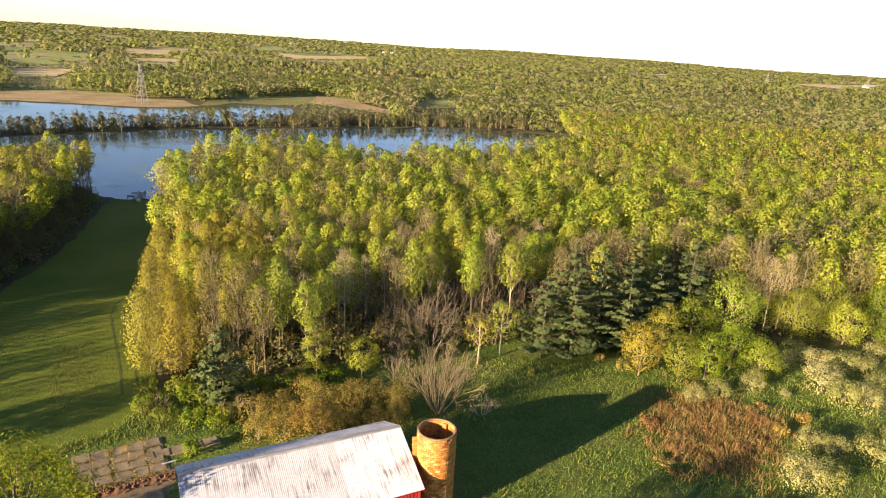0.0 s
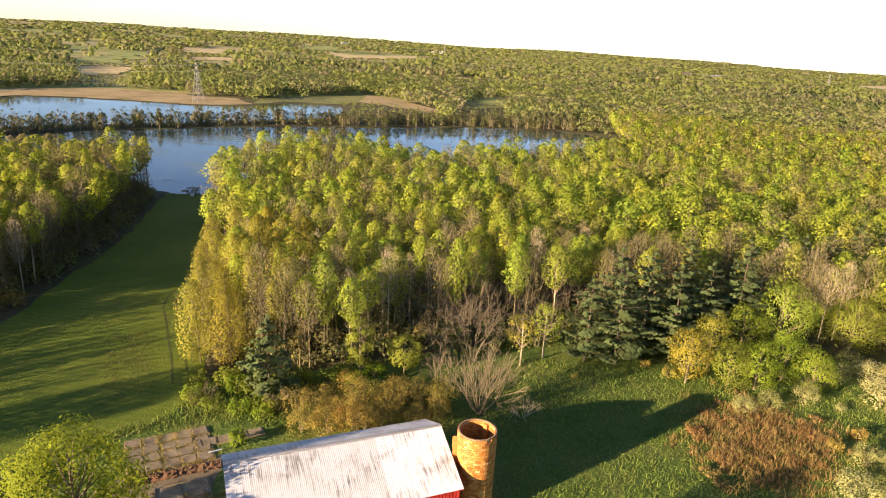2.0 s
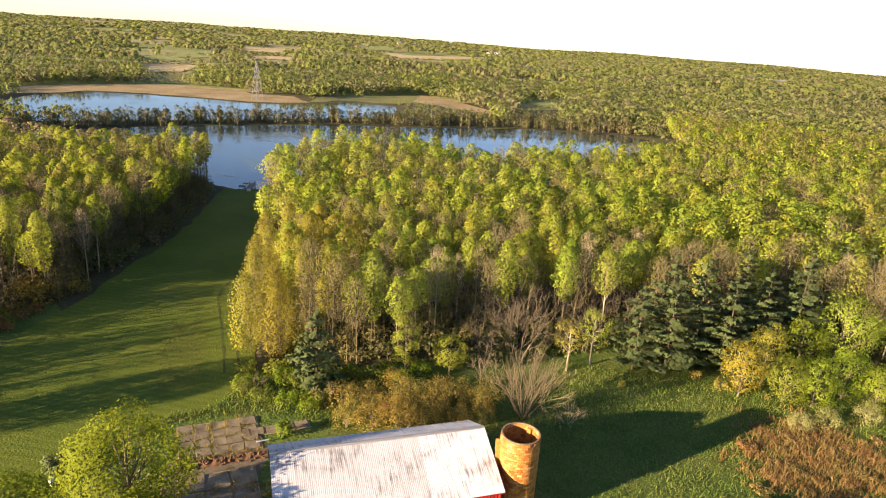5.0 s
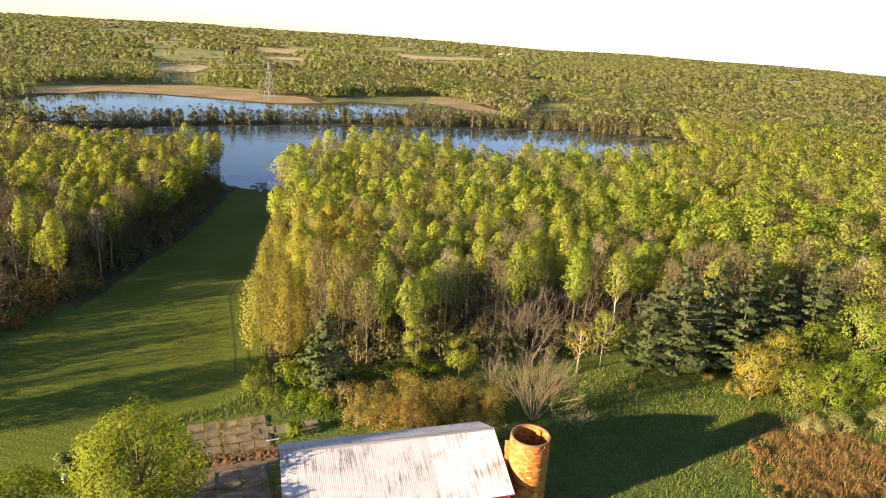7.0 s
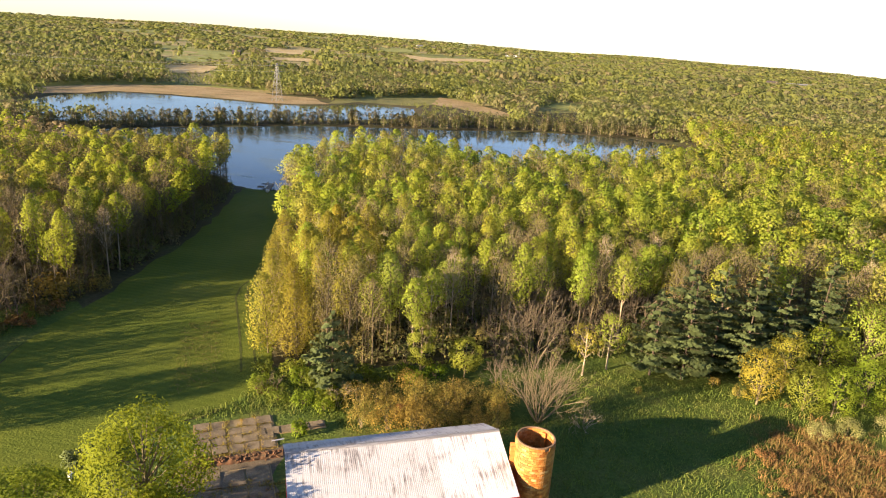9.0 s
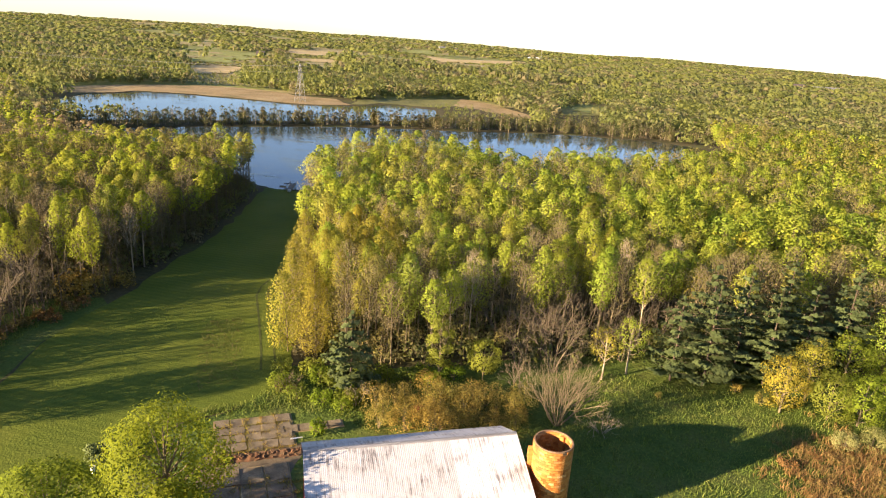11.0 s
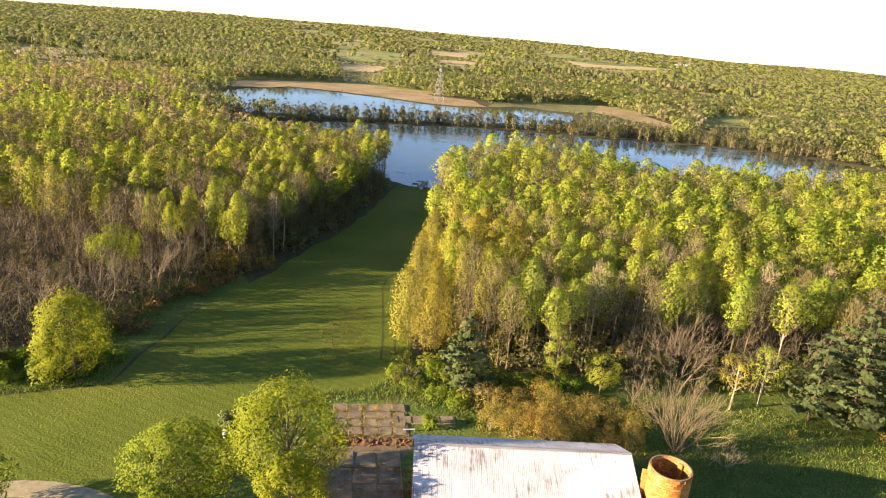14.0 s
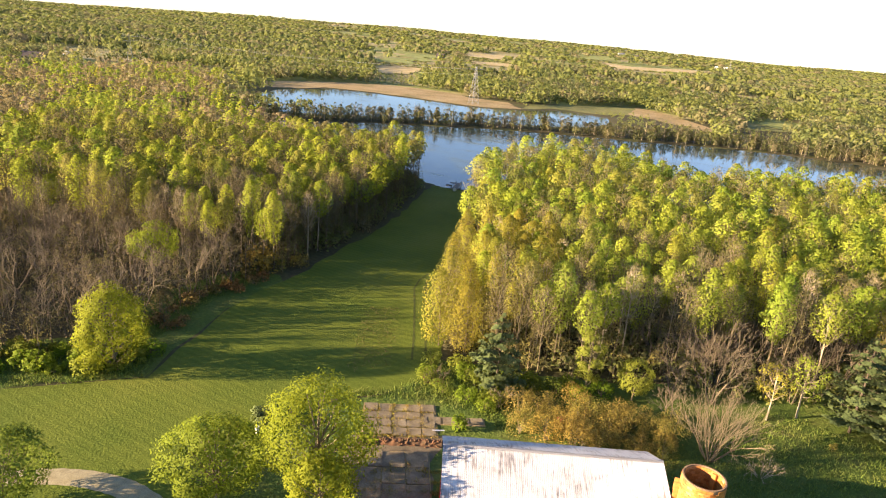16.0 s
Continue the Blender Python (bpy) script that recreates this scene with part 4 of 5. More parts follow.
def build_barn():
    barn = thing("barn", BARN, "red barn with a weathered white ribbed metal roof", "barn")
    part("gable_wall", profile_bm(-HALF + 0.3, 0.2), M_RED, barn, "red board gable wall")
    part("gable_wall", profile_bm(HALF - 0.5, 0.2), M_RED, barn, "red board gable wall")
    part("front_wall", box_bm((2 * HALF - 1.0, 0.2, ZF - 0.1), (0, YF + 0.5, 0)), M_RED, barn, "red board wall")
    part("back_wall", box_bm((2 * HALF - 1.0, 0.2, ZB - 0.15), (0, YB - 0.45, 0)), M_RED, barn, "red board wall")
    for i in range(58):
        x = -HALF + 0.6 + i * 0.39
        part("batten", box_bm((0.05, 0.03, ZF - 0.3), (x, YF + 0.385, 0)), M_RED, barn)
    wid = 0.967
    for i in range(24):
        x = -HALF + wid * (i + 0.5)
        grey = x > 3.4
        for y1, z1 in ((YF, ZF), (YB, ZB)):
            me = roof_sheet_mesh(0, ZR, y1, z1, wid, x)
            me.materials.append(M_ROOFGREY2 if grey and y1 < 0 else M_ROOF)
            piece("roof_sheet", me, barn, Matrix.Translation((x, 0, 0.002 * (i % 2))))
    bm = bmesh.new()
    for s in (-1, 1):
        q = [bm.verts.new(p) for p in ((-HALF, 0, ZR + 0.05), (HALF, 0, ZR + 0.05), (HALF, s * 0.28, ZR - 0.06), (-HALF, s * 0.28, ZR - 0.06))]
        bm.faces.new(q)
    bmesh.ops.solidify(bm, geom=bm.faces, thickness=0.02)
    part("ridge_cap", bm, M_ROOF, barn, "bent metal ridge cap")
    for x in (-HALF + 0.02, HALF - 0.02):
        for y1, z1 in ((YF, ZF), (YB, ZB)):
            bm = bmesh.new()
            q = [bm.verts.new(p) for p in ((x, 0, ZR - 0.03), (x, y1, z1 - 0.03), (x, y1, z1 - 0.25), (x, 0, ZR - 0.25))]
            bm.faces.new(q)
            bmesh.ops.solidify(bm, geom=bm.faces, thickness=0.06)
            part("verge_board", bm, M_RED, barn, "red verge board")
    part("eave_board", bar_bm((-HALF, YF + 0.1, ZF - 0.1), (HALF, YF + 0.1, ZF - 0.1), 0.09), M_RED, barn)
    return barn


M_ROOFGREY2 = roof_material()
M_ROOFGREY2.name = "greyer_roof_sheet"
_n = M_ROOFGREY2.node_tree.nodes
for _node in _n:
    if _node.type == "VALTORGB" and _node.color_ramp.elements[0].color[0] < 0.9:
        _node.color_ramp.elements[0].color, _node.color_ramp.elements[1].color = (0.64, 0.63, 0.63, 1), (0.70, 0.69, 0.69, 1)
build_barn()

# ---- silo ----
SX, SY, SR, SH = 1.0, 62.0, 2.15, 10.4


def silo_block_mesh(r0, r1, h, ang):
    bm = bmesh.new()
    lo, hi = [], []
    for z, ring in ((0.012, lo), (h - 0.012, hi)):
        for r, a in ((r0, -ang), (r0, ang), (r1, ang), (r1, 0), (r1, -ang)):
            ring.append(bm.verts.new((r * math.sin(a), -r * math.cos(a), z)))
    for i in range(5):
        j = (i + 1) % 5
        bm.faces.new((lo[i], lo[j], hi[j], hi[i]))
    bm.faces.new(lo[::-1])
    bm.faces.new(hi)
    bmesh.ops.recalc_face_normals(bm, faces=bm.faces)
    me = bpy.data.meshes.new("block")
    bm.to_mesh(me)
    bm.free()
    me.materials.append(M_BLOCK)
    return me


def build_silo():
    silo = thing("silo", pose(SX, SY, 0), "open-topped silo of glazed orange clay blocks", "silo")
    bm = bmesh.new()
    k = 40
    rings = [[bm.verts.new((r * math.sin(a), -r * math.cos(a), z)) for a in [6.28318 * i / k for i in range(k)]]
             for r, z in ((SR - 0.05, 0), (SR - 0.05, SH - 0.06), (SR - 0.2, SH - 0.06), (SR - 0.2, 0.05))]
    for ra, rb in zip(rings, rings[1:]):
        for i in range(k):
            j = (i + 1) % k
            bm.faces.new((ra[i], ra[j], rb[j], rb[i]))
    part("mortar_wall", bm, M_MORTAR, silo, "rough mortar lining of the silo")
    n, h = 24, 0.30
    rows = int(SH / h)
    me = silo_block_mesh(SR - 0.10, SR, h, math.pi / n - 0.004)
    far = bmesh.new()
    rr = random.Random(4)
    made = 0
    for row in range(rows - 1, -1, -1):
        for i in range(n):
            a = 2 * math.pi * (i + 0.5 * (row % 2)) / n
            if row == rows - 1 and rr.random() < 0.12:
                continue
            m = Matrix.Translation((0, 0, row * h)) @ Matrix.Rotation(a, 4, "Z") @ Matrix.Translation((0, -rr.uniform(0, 0.02), 0))
            if made < 300 and math.cos(a) > -0.35:
                piece("block", me, silo, m)
                made += 1
            else:
                o = len(far.verts)
                far.from_mesh(me)
                far.verts.ensure_lookup_table()
                bmesh.ops.transform(far, matrix=m, verts=far.verts[o:])
    tagged(part("outer_wall", far, M_BLOCK, silo), "courses of orange clay blocks", "", "", "stuff")
    inner = silo_block_mesh(SR - 0.26, SR - 0.19, h, math.pi / n - 0.004)
    lin = bmesh.new()
    for row in range(rows - 14, rows):
        for i in range(n):
            o = len(lin.verts)
            lin.from_mesh(inner)
            lin.verts.ensure_lookup_table()
            bmesh.ops.transform(lin, matrix=Matrix.Translation((0, 0, row * h)) @ Matrix.Rotation(2 * math.pi * (i + 0.5 * (row % 2)) / n, 4, "Z"), verts=lin.verts[o:])
    tagged(part("inner_wall", lin, M_BLOCK, silo), "inner courses of clay blocks", "", "", "stuff")
    # the chute that runs up the outside, and the post inside the rim
    ch = bmesh.new()
    for s in (-1, 1):
        box_bm((0.12, 0.5, SH - 1.2), (s * 0.38, 0, 0), 0.02, ch)
    ob = part("chute_wall", ch, M_BLOCK, silo, "narrow block chute up the side")
    ob.matrix_basis = Matrix.Rotation(radians(-82), 4, "Z") @ Matrix.Translation((0, -SR - 0.2, 0))
    ob = part("inner_post", box_bm((0.5, 0.3, 3.0), (0, 0, SH - 3.3), 0.03), M_BLOCK, silo, "block pier inside the rim")
    ob.matrix_basis = Matrix.Rotation(radians(150), 4, "Z") @ Matrix.Translation((0, -SR + 0.42, 0))


build_silo()

# ---- single trees ----


def maple(seed, H, R, base, n, leaf=0.3):
    """A full leafy tree: a short trunk, spreading limbs and a lumpy crown of many small leaf clumps."""
    r = np.random.default_rng(seed)
    a = H * (1 - base) / 2
    K = int(max(14, min(46, 4.2 * R * a / 2)))
    cen, lv = lumps_on(r, np.array([0, 0, H * base + a * 0.96]), (R, R, a), K, 0.36, int(n * 2.6), leaf * 0.5, low=-0.85, corners=4, loose=0.5, skin=0.55)
    bits = [tube([(0, 0, -0.2), (0.1, 0.05, H * 0.4), (0, 0.1, H * 0.85)], np.array([0.018, 0.012, 0.004]) * H, 7)]
    for c in cen:
        z0 = max(H * max(base, 0.06), c[2] - R * r.uniform(0.5, 1.0))
        bits.append(tube([(0, 0, min(z0, H * 0.8)), c * 0.55 + (0, 0, z0 * 0.4), c], np.array([0.006, 0.004, 0.0015]) * H, 4))
    return join(bits), lv


plant("tree", plant_meshes(maple(1, 15.6, 5.4, 0.16, 4200), M_TWIG, M_MAPLE), -35.6, 47.8, 1, 0.4, "large leafy yellow-green maple beside the concrete pad", "tree")
plant("tree", plant_meshes(maple(2, 10.0, 5.6, 0.18, 3600), M_TWIG, M_MAPLE), -45.2, 43.0, 1, 1.0, "broad leafy yellow-green tree beside the gravel drive", "tree")
plant("tree", plant_meshes(maple(3, 11.6, 3.2, 0.15, 1900), M_TWIG, M_MAPLE), -31.6, 43.2, 1, 1.9, "small bright green tree in front of a maple", "tree")
plant("tree", plant_meshes(maple(4, 9.0, 4.6, 0.15, 3000), M_TWIG, M_GREEN), -62.0, 30.6, 1, 0.1, "dark green leafy tree at the bend of the drive", "tree")
plant("tree", plant_meshes(maple(5, 13.2, 4.6, 0.06, 4200), M_TWIG, M_MAPLE), -77.0, 55.0, 1, 2.1, "dense yellow-green tree standing at the lawn edge", "tree")
plant("tree", plant_meshes(maple(6, 11.5, 4.4, 0.35, 1500), M_TWIG, M_MAPLE), -99.5, 81.0, 1, 0.7, "yellow-green tree among bare brown ones", "tree")
plant("tree", plant_meshes(maple(7, 12.5, 4.5, 0.2, 2600), M_TWIG, M_GREEN), 3.0, 42.0, 1, 0.7, "leafy tree beyond the barn yard", "tree")
plant("tree", plant_meshes(maple(8, 11, 3.5, 0.2, 2000), M_TWIG, M_GREEN), 10.0, 38.0, 1, 0.7, "leafy tree beyond the barn yard", "tree")
plant("tree", plant_meshes(maple(9, 11.0, 2.2, 0.12, 1300, 0.26), M_TWIG, M_GREEN), *(-17.2, 88.7), 1, 0.3, "young bright green tree at the wood's edge", "tree")
plant("tree", plant_meshes(maple(10, 7.0, 2.6, 0.1, 1100, 0.26), M_TWIG, M_GREEN), *(-10.7, 91.5), 1, 0.3, "low bright green tree at the wood's edge", "tree")
plant("tree", plant_meshes(maple(11, 9.0, 2.6, 0.35, 380, 0.24), M_PALE, M_GOLD), *(7.6, 97.8), 1, 0.3, "small thin tree with golden buds in the meadow", "tree")
plant("tree", plant_meshes(maple(12, 10.0, 2.6, 0.35, 520, 0.24), M_PALE, M_LEAF), *(11.6, 101.3), 1, 2.3, "small thin pale-stemmed tree in the meadow", "tree")
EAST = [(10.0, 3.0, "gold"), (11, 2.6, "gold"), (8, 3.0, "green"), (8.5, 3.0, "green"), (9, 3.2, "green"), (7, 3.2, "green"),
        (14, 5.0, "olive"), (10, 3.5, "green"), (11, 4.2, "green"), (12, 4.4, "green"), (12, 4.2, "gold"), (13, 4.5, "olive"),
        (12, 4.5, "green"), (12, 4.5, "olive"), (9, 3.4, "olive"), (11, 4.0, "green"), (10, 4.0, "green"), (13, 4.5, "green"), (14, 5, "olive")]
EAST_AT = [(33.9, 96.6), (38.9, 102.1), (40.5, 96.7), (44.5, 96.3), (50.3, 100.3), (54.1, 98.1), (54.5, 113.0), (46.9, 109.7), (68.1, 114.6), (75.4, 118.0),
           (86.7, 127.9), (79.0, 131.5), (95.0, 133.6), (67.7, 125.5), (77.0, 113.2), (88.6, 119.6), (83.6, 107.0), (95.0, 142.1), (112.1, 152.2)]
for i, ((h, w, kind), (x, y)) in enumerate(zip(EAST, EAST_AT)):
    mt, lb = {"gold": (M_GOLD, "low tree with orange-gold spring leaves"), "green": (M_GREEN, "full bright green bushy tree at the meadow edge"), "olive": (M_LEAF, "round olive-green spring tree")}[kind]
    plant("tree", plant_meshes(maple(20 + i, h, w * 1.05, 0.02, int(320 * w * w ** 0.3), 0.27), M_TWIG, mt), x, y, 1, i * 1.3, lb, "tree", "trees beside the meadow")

M_TRACKBARK = rough_mat("pine_bark", [(0.3, (0.08, 0.06, 0.04)), (0.7, (0.13, 0.10, 0.07))], 3, fine=14)
PINES = [plant_meshes(pine_tree(60 + i, H=17 + i, R=5.0 - 0.2 * i), M_TRACKBARK, M_PINE) for i in range(3)]
for i, ((x, y), s) in enumerate([((18.5, 101.5), 0.92), ((23.5, 101.5), 1.0), ((28.5, 105.0), 0.98), ((33.5, 105.5), 1.0), ((40.0, 110.0), 0.95), ((46.7, 113.0), 1.05), ((30.0, 111.0), 1.05), ((24.0, 108.0), 1.05),
                                 ((38.0, 117.0), 1.0), ((65.7, 133.5), 1.0), ((71.1, 133.7), 1.0), ((78.2, 136.9), 1.05), ((85.4, 141.2), 1.0), ((90.3, 143.1), 1.0),
                                 ((59.9, 130.8), 0.95), ((51.6, 123.9), 1.0)]):
    plant("pine", PINES[i % 3], x, y, s, i * 1.7, "dark blue-green pine with tiered boughs", "tree", "pines beside the meadow")
plant("pine", plant_meshes(pine_tree(70, H=12.5, R=4.6, levels=10, base=0.05), M_TRACKBARK, M_PINE), -28.8, 81.5, 1, 0.2, "single grey-green pine before the wood", "tree")

# ---- bare trees ----


def bare(arr_seed, x, y, H, label, name="bare_tree", m=None, **kw):
    V, F = bare_tree(arr_seed, H=H, **kw)
    ob = new(name, mesh_of("bare_tree", V, F, [m or M_BARE]))
    ob.matrix_basis = pose(x, y, 0)
    return tagged(ob, label, "tree")


bare(1, 1.3, 82.0, 11.5, "leafless pale grey many-stemmed tree behind the silo", stems=20, depth=4, rad=0.08, tilt=0.62, kids=3, wander=0.3, m=M_TWIG)
bare(2, *(-5.2, 88.2), 7.0, "small leafless brown tree at the wood's edge", stems=3, depth=4, rad=0.09, tilt=0.3)
bare(3, *(-36.7, 78.2), 4.5, "small leafless tree among weeds", stems=3, depth=4, rad=0.06, tilt=0.5)
bare(4, *(-26.5, 77.7), 4.5, "small leafless tree among weeds", stems=4, depth=4, rad=0.05, tilt=0.5, m=M_PALE)
bare(5, *(7.5, 82.2), 4.0, "leafless grey shrub beside the pale tree", stems=8, depth=3, rad=0.05, tilt=0.9, m=M_PALE)
BARE_KITS = [bare_tree(80 + i, H=11 + i, stems=3, depth=4, rad=0.13, tilt=0.42, kids=3) for i in range(4)]
BARE_MESH = [mesh_of("bare_tree", v, f, [M_BARE]) for v, f in BARE_KITS]
r = np.random.default_rng(33)
for i, (x, y) in enumerate(scatter([(-175, 26), (-106, 40), (-92, 48), (-84, 58), (-82.5, 68), (-86, 92), (-130, 96), (-190, 62)], 7.5, 34)):
    if math.hypot(x + 77, y - 55) < 6 or math.hypot(x + 99.5, y - 81) < 4:
        continue
    ob = new("bare_tree", BARE_MESH[i % 4])
    s = r.uniform(0.85, 1.2)
    ob.matrix_basis = Matrix.LocRotScale((x, y, 0), Euler((0, 0, r.uniform(0, 6.28))), (s, s, s))
    tagged(ob, "leafless grey-brown tree in a thicket", "tree", "bare trees beside the lawn")
FILL = [kit(broad_tree(620 + i, H=(8, 10, 6, 11)[i], R=(2.4, 2.6, 2.6, 2.2)[i], base=0.05, limbs=12, twigs=1, n=(200, 220, 240, 120)[i], leaf=0.2, corners=3, shell=0.4, ts=3)) for i in range(4)]
P = scatter([(-175, 26), (-106, 39), (-90, 47.5), (-83, 58), (-82.5, 68), (-86, 94), (-130, 98), (-195, 62)], 3.6, 37)
P = P[(np.hypot(P[:, 0] + 77, P[:, 1] - 55) > 6) & (np.hypot(P[:, 0] + 99.5, P[:, 1] - 81) > 4)]
stuff_of("thicket", FILL, P, r.integers(0, 4, len(P)), r.uniform(0.6, 1.05, len(P)), 38, [M_BARE, M_THICK], "dense grey-brown budding thicket beside the lawn", "thicket")
P = scatter([(-83.5, 98), (-87, 120), (-88, 142), (-95, 170), (-102, 192), (-118, 198), (-110, 165), (-104, 130), (-102, 98)], 3.2, 39)
stuff_of("understorey", FILL, P, r.integers(0, 4, len(P)), r.uniform(0.6, 1.1, len(P)), 40, [M_BARE, M_THICK], "brownish-green young growth below the wood's edge", "undergrowth")
P = scatter([(-41, 88), (-30, 89), (-20, 93), (-12, 99), (-3, 108), (-6, 118), (-22, 106), (-40, 102)], 3.4, 43)
stuff_of("understorey", FILL, P, r.integers(0, 4, len(P)), r.uniform(0.45, 0.9, len(P)), 44, [M_TWIG, M_BUD], "brown young growth among the stems", "undergrowth")
DEADWOOD = [(-4, 92), (6, 101), (14, 106), (22, 112), (20, 125), (0, 122), (-12, 104)]
for i, (x, y) in enumerate(scatter(DEADWOOD, 5.2, 36)):
    ob = new("bare_tree", BARE_MESH[i % 4])
    s = r.uniform(0.7, 1.0)
    ob.matrix_basis = Matrix.LocRotScale((x, y, 0), Euler((0, 0, r.uniform(0, 6.28))), (s, s, s))
    tagged(ob, "leafless brown tree in the wood's hollow", "tree", "bare trees in the hollow")

# ---- bushes ----


def bushes(name, places, mats, label, seed, H, R, group, n=520, leaf=0.2, kinds=3, category="bush", wood=None):
    ms = [plant_meshes(shrub(seed + i, H, R, n=n, leaf=leaf), wood or M_TWIG, mats) for i in range(kinds)]
    q = np.random.default_rng(seed)
    for i, p in enumerate(places):
        s = p[2] if len(p) > 2 else q.uniform(0.75, 1.15)
        plant(name, ms[i % kinds], p[0], p[1], s, q.uniform(0, 6.28), label, category, group)


bushes("bush", [(*(40.4, 88.9), 0.75), (*(44.5, 90.4), 0.8), (*(51.2, 93.7), 0.8), (*(59.4, 102.2), 1.0), (*(64.3, 107.1), 0.9), (*(63.2, 94.9), 1.2), (*(64.0, 90.6), 1.1), (*(66.6, 89.2), 1.1),
                (*(72.3, 94.0), 1.1), (*(55.6, 91.8), 0.35), (*(52.0, 77.7), 0.8), (*(54.7, 76.6), 0.8), (*(59.6, 75.7), 1.0), (*(46.5, 69.4), 1.1), (*(49.5, 69.1), 1.0), (*(79.8, 106.5), 1.0),
                (*(73.3, 101.6), 1.0), (*(76.2, 94.3), 1.1), (*(65.7, 102.9), 1.0), (*(64.5, 78.0), 1.0), (*(69.1, 101.2), 1.1)],
       M_CREAM, "pale cream-leaved bush in the meadow", 700, 4.2, 2.7, "pale bushes in the meadow", 2200, 0.105)
bushes("bush", [(x, y) for x, y in scatter([(-25.5, 74.5), (-24, 80), (-14, 85), (-3, 86), (-2, 79), (-12, 75.5), (-20, 72)], 2.7, 71)],
       M_ORANGE, "tangled orange-brown bush behind the barn", 710, 4.2, 2.5, "thicket behind the barn", 1700, 0.085)
bushes("bush", [(x, y) for x, y in scatter([(-40, 77), (-41, 84), (-28, 87), (-14, 92), (-14, 86), (-24, 82), (-26, 75), (-33, 75)], 3.4, 72)],
       M_GREEN, "low tangled green and brown bush at the wood's edge", 720, 2.6, 1.9, "undergrowth before the wood", 700, 0.14)
bushes("bush", [(x, y, 1.0 + 0.4 * math.sin(x * 3)) for x, y in scatter([(-95, 36), (-88, 44.5), (-80, 51.5), (-73, 56.5), (-77, 62), (-86, 55), (-100, 48)], 2.4, 73)],
       M_GREEN, "low bright green weedy bush along the lawn", 730, 2.0, 1.7, "weeds along the lawn", 700, 0.14)
bushes("bush", [(x, y) for x, y in scatter([(-79, 64), (-83.5, 80), (-83, 95), (-86, 100), (-90, 90), (-88, 70)], 3.2, 74)],
       M_BRUSH, "dark low brush along the ditch", 740, 1.6, 1.5, "brush along the ditch", 240, 0.18)
bushes("bush", [(*(-88.6, 97.0), 1.2), (*(-86.9, 99.3), 1.0), (*(-83.8, 104.6), 0.7)], M_ORANGE, "rounded orange-brown bush at the wood's edge", 750, 4.6, 3.0, "", 700, 0.22)
bushes("bush", [(-51.2, 57.6, 1.0), (-48.8, 58.8, 0.8)], M_PINE, "low spreading dark green juniper beside the white post", 760, 1.8, 2.2, "", 600, 0.2)
bushes("bush", [(*(-29.0, 70.0), 1.0)], M_GREEN, "small bright green bush at the barn corner", 770, 2.2, 1.2, "", 420, 0.16, 1)
BRUSH = [(29.8, 80.5), (33.8, 70.7), (40, 71), (47, 79), (53, 84), (42, 92), (37, 90)]
bushes("bush", [(x + 2.5 * math.sin(y * 5), y + 2.5 * math.sin(x * 7)) for x, y in scatter(BRUSH, 3.4, 75)],
       M_BRUSH, "low dry reddish-brown brush in the meadow", 780, 0.9, 1.3, "dry brush in the meadow", 420, 0.1)
bushes("bush", [(*(31.6, 98.3), 0.7), (*(28.4, 101.0), 0.6), (*(16.1, 94.8), 0.4), (*(54.5, 84.2), 0.7), (*(49.5, 80.8), 0.7)], M_ORANGE, "small brownish bush in the meadow", 790, 3.0, 1.8, "", 400, 0.18)
UNDER = [kit(shrub(800 + i, 3.2, 2.0, stems=4, n=84, leaf=0.3), 1, 0) for i in range(4)]
for poly, seed in (([(-42, 88), (-12, 95), (16, 108), (60, 118), (120, 108), (125, 125), (60, 135), (0, 125), (-40, 112), (-62, 150), (-78, 190), (-82, 188), (-62, 140)], 81),
                   ([(-84, 99), (-88, 142), (-102, 192), (-115, 196), (-105, 150), (-100, 104)], 82)):
    P = scatter(poly, 3.1, seed)
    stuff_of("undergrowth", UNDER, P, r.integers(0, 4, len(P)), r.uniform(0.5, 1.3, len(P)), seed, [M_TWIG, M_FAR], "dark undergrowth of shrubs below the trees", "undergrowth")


# ---- grass and weeds ----
def tuft(seed, n, h, w):
    q = np.random.default_rng(seed)
    b = q.normal(size=(n, 2)) * w
    a = q.uniform(0, 6.28, n)
    lean = q.normal(size=(n, 2)) * h * 0.45
    d = np.stack([np.cos(a), np.sin(a)], 1) * 0.028 * (1 + h)
    hh = h * q.uniform(0.5, 1.1, n)
    z = np.zeros(n)
    V = np.stack([np.column_stack([b + d, z]), np.column_stack([b - d, z]), np.column_stack([b + lean, hh])], 1)
    return [(V.reshape(-1, 3), np.arange(3 * n).reshape(n, 3), 0)]


TUFTS = [tuft(900 + i, 13, 0.45, 0.35) for i in range(6)]
P = scatter(GRASS, 0.95, 91)
stuff_of("meadow_grass", TUFTS, P, r.integers(0, 6, len(P)), r.uniform(0.6, 1.5, len(P)), 92, [M_GRASS_TUFT], "tall green meadow grass in tufts", "grass")
DRYTUFT = [tuft(960 + i, 22, 0.8, 0.4) for i in range(5)]
P = scatter(BRUSH, 0.8, 99)
P = P + np.random.default_rng(100).normal(size=P.shape) * 2.0
stuff_of("dry_grass", DRYTUFT, P, r.integers(0, 5, len(P)), r.uniform(0.7, 1.4, len(P)), 101, [M_BRUSH], "dry orange-brown grass and brush", "grass")
EDGE = [(-47, 66), (-46, 69), (-41, 74), (-39, 86), (-36, 86), (-25, 79), (-22, 72), (-28, 74.5), (-36, 73.5), (-44.5, 68.5)]
P = scatter(EDGE, 0.8, 93)
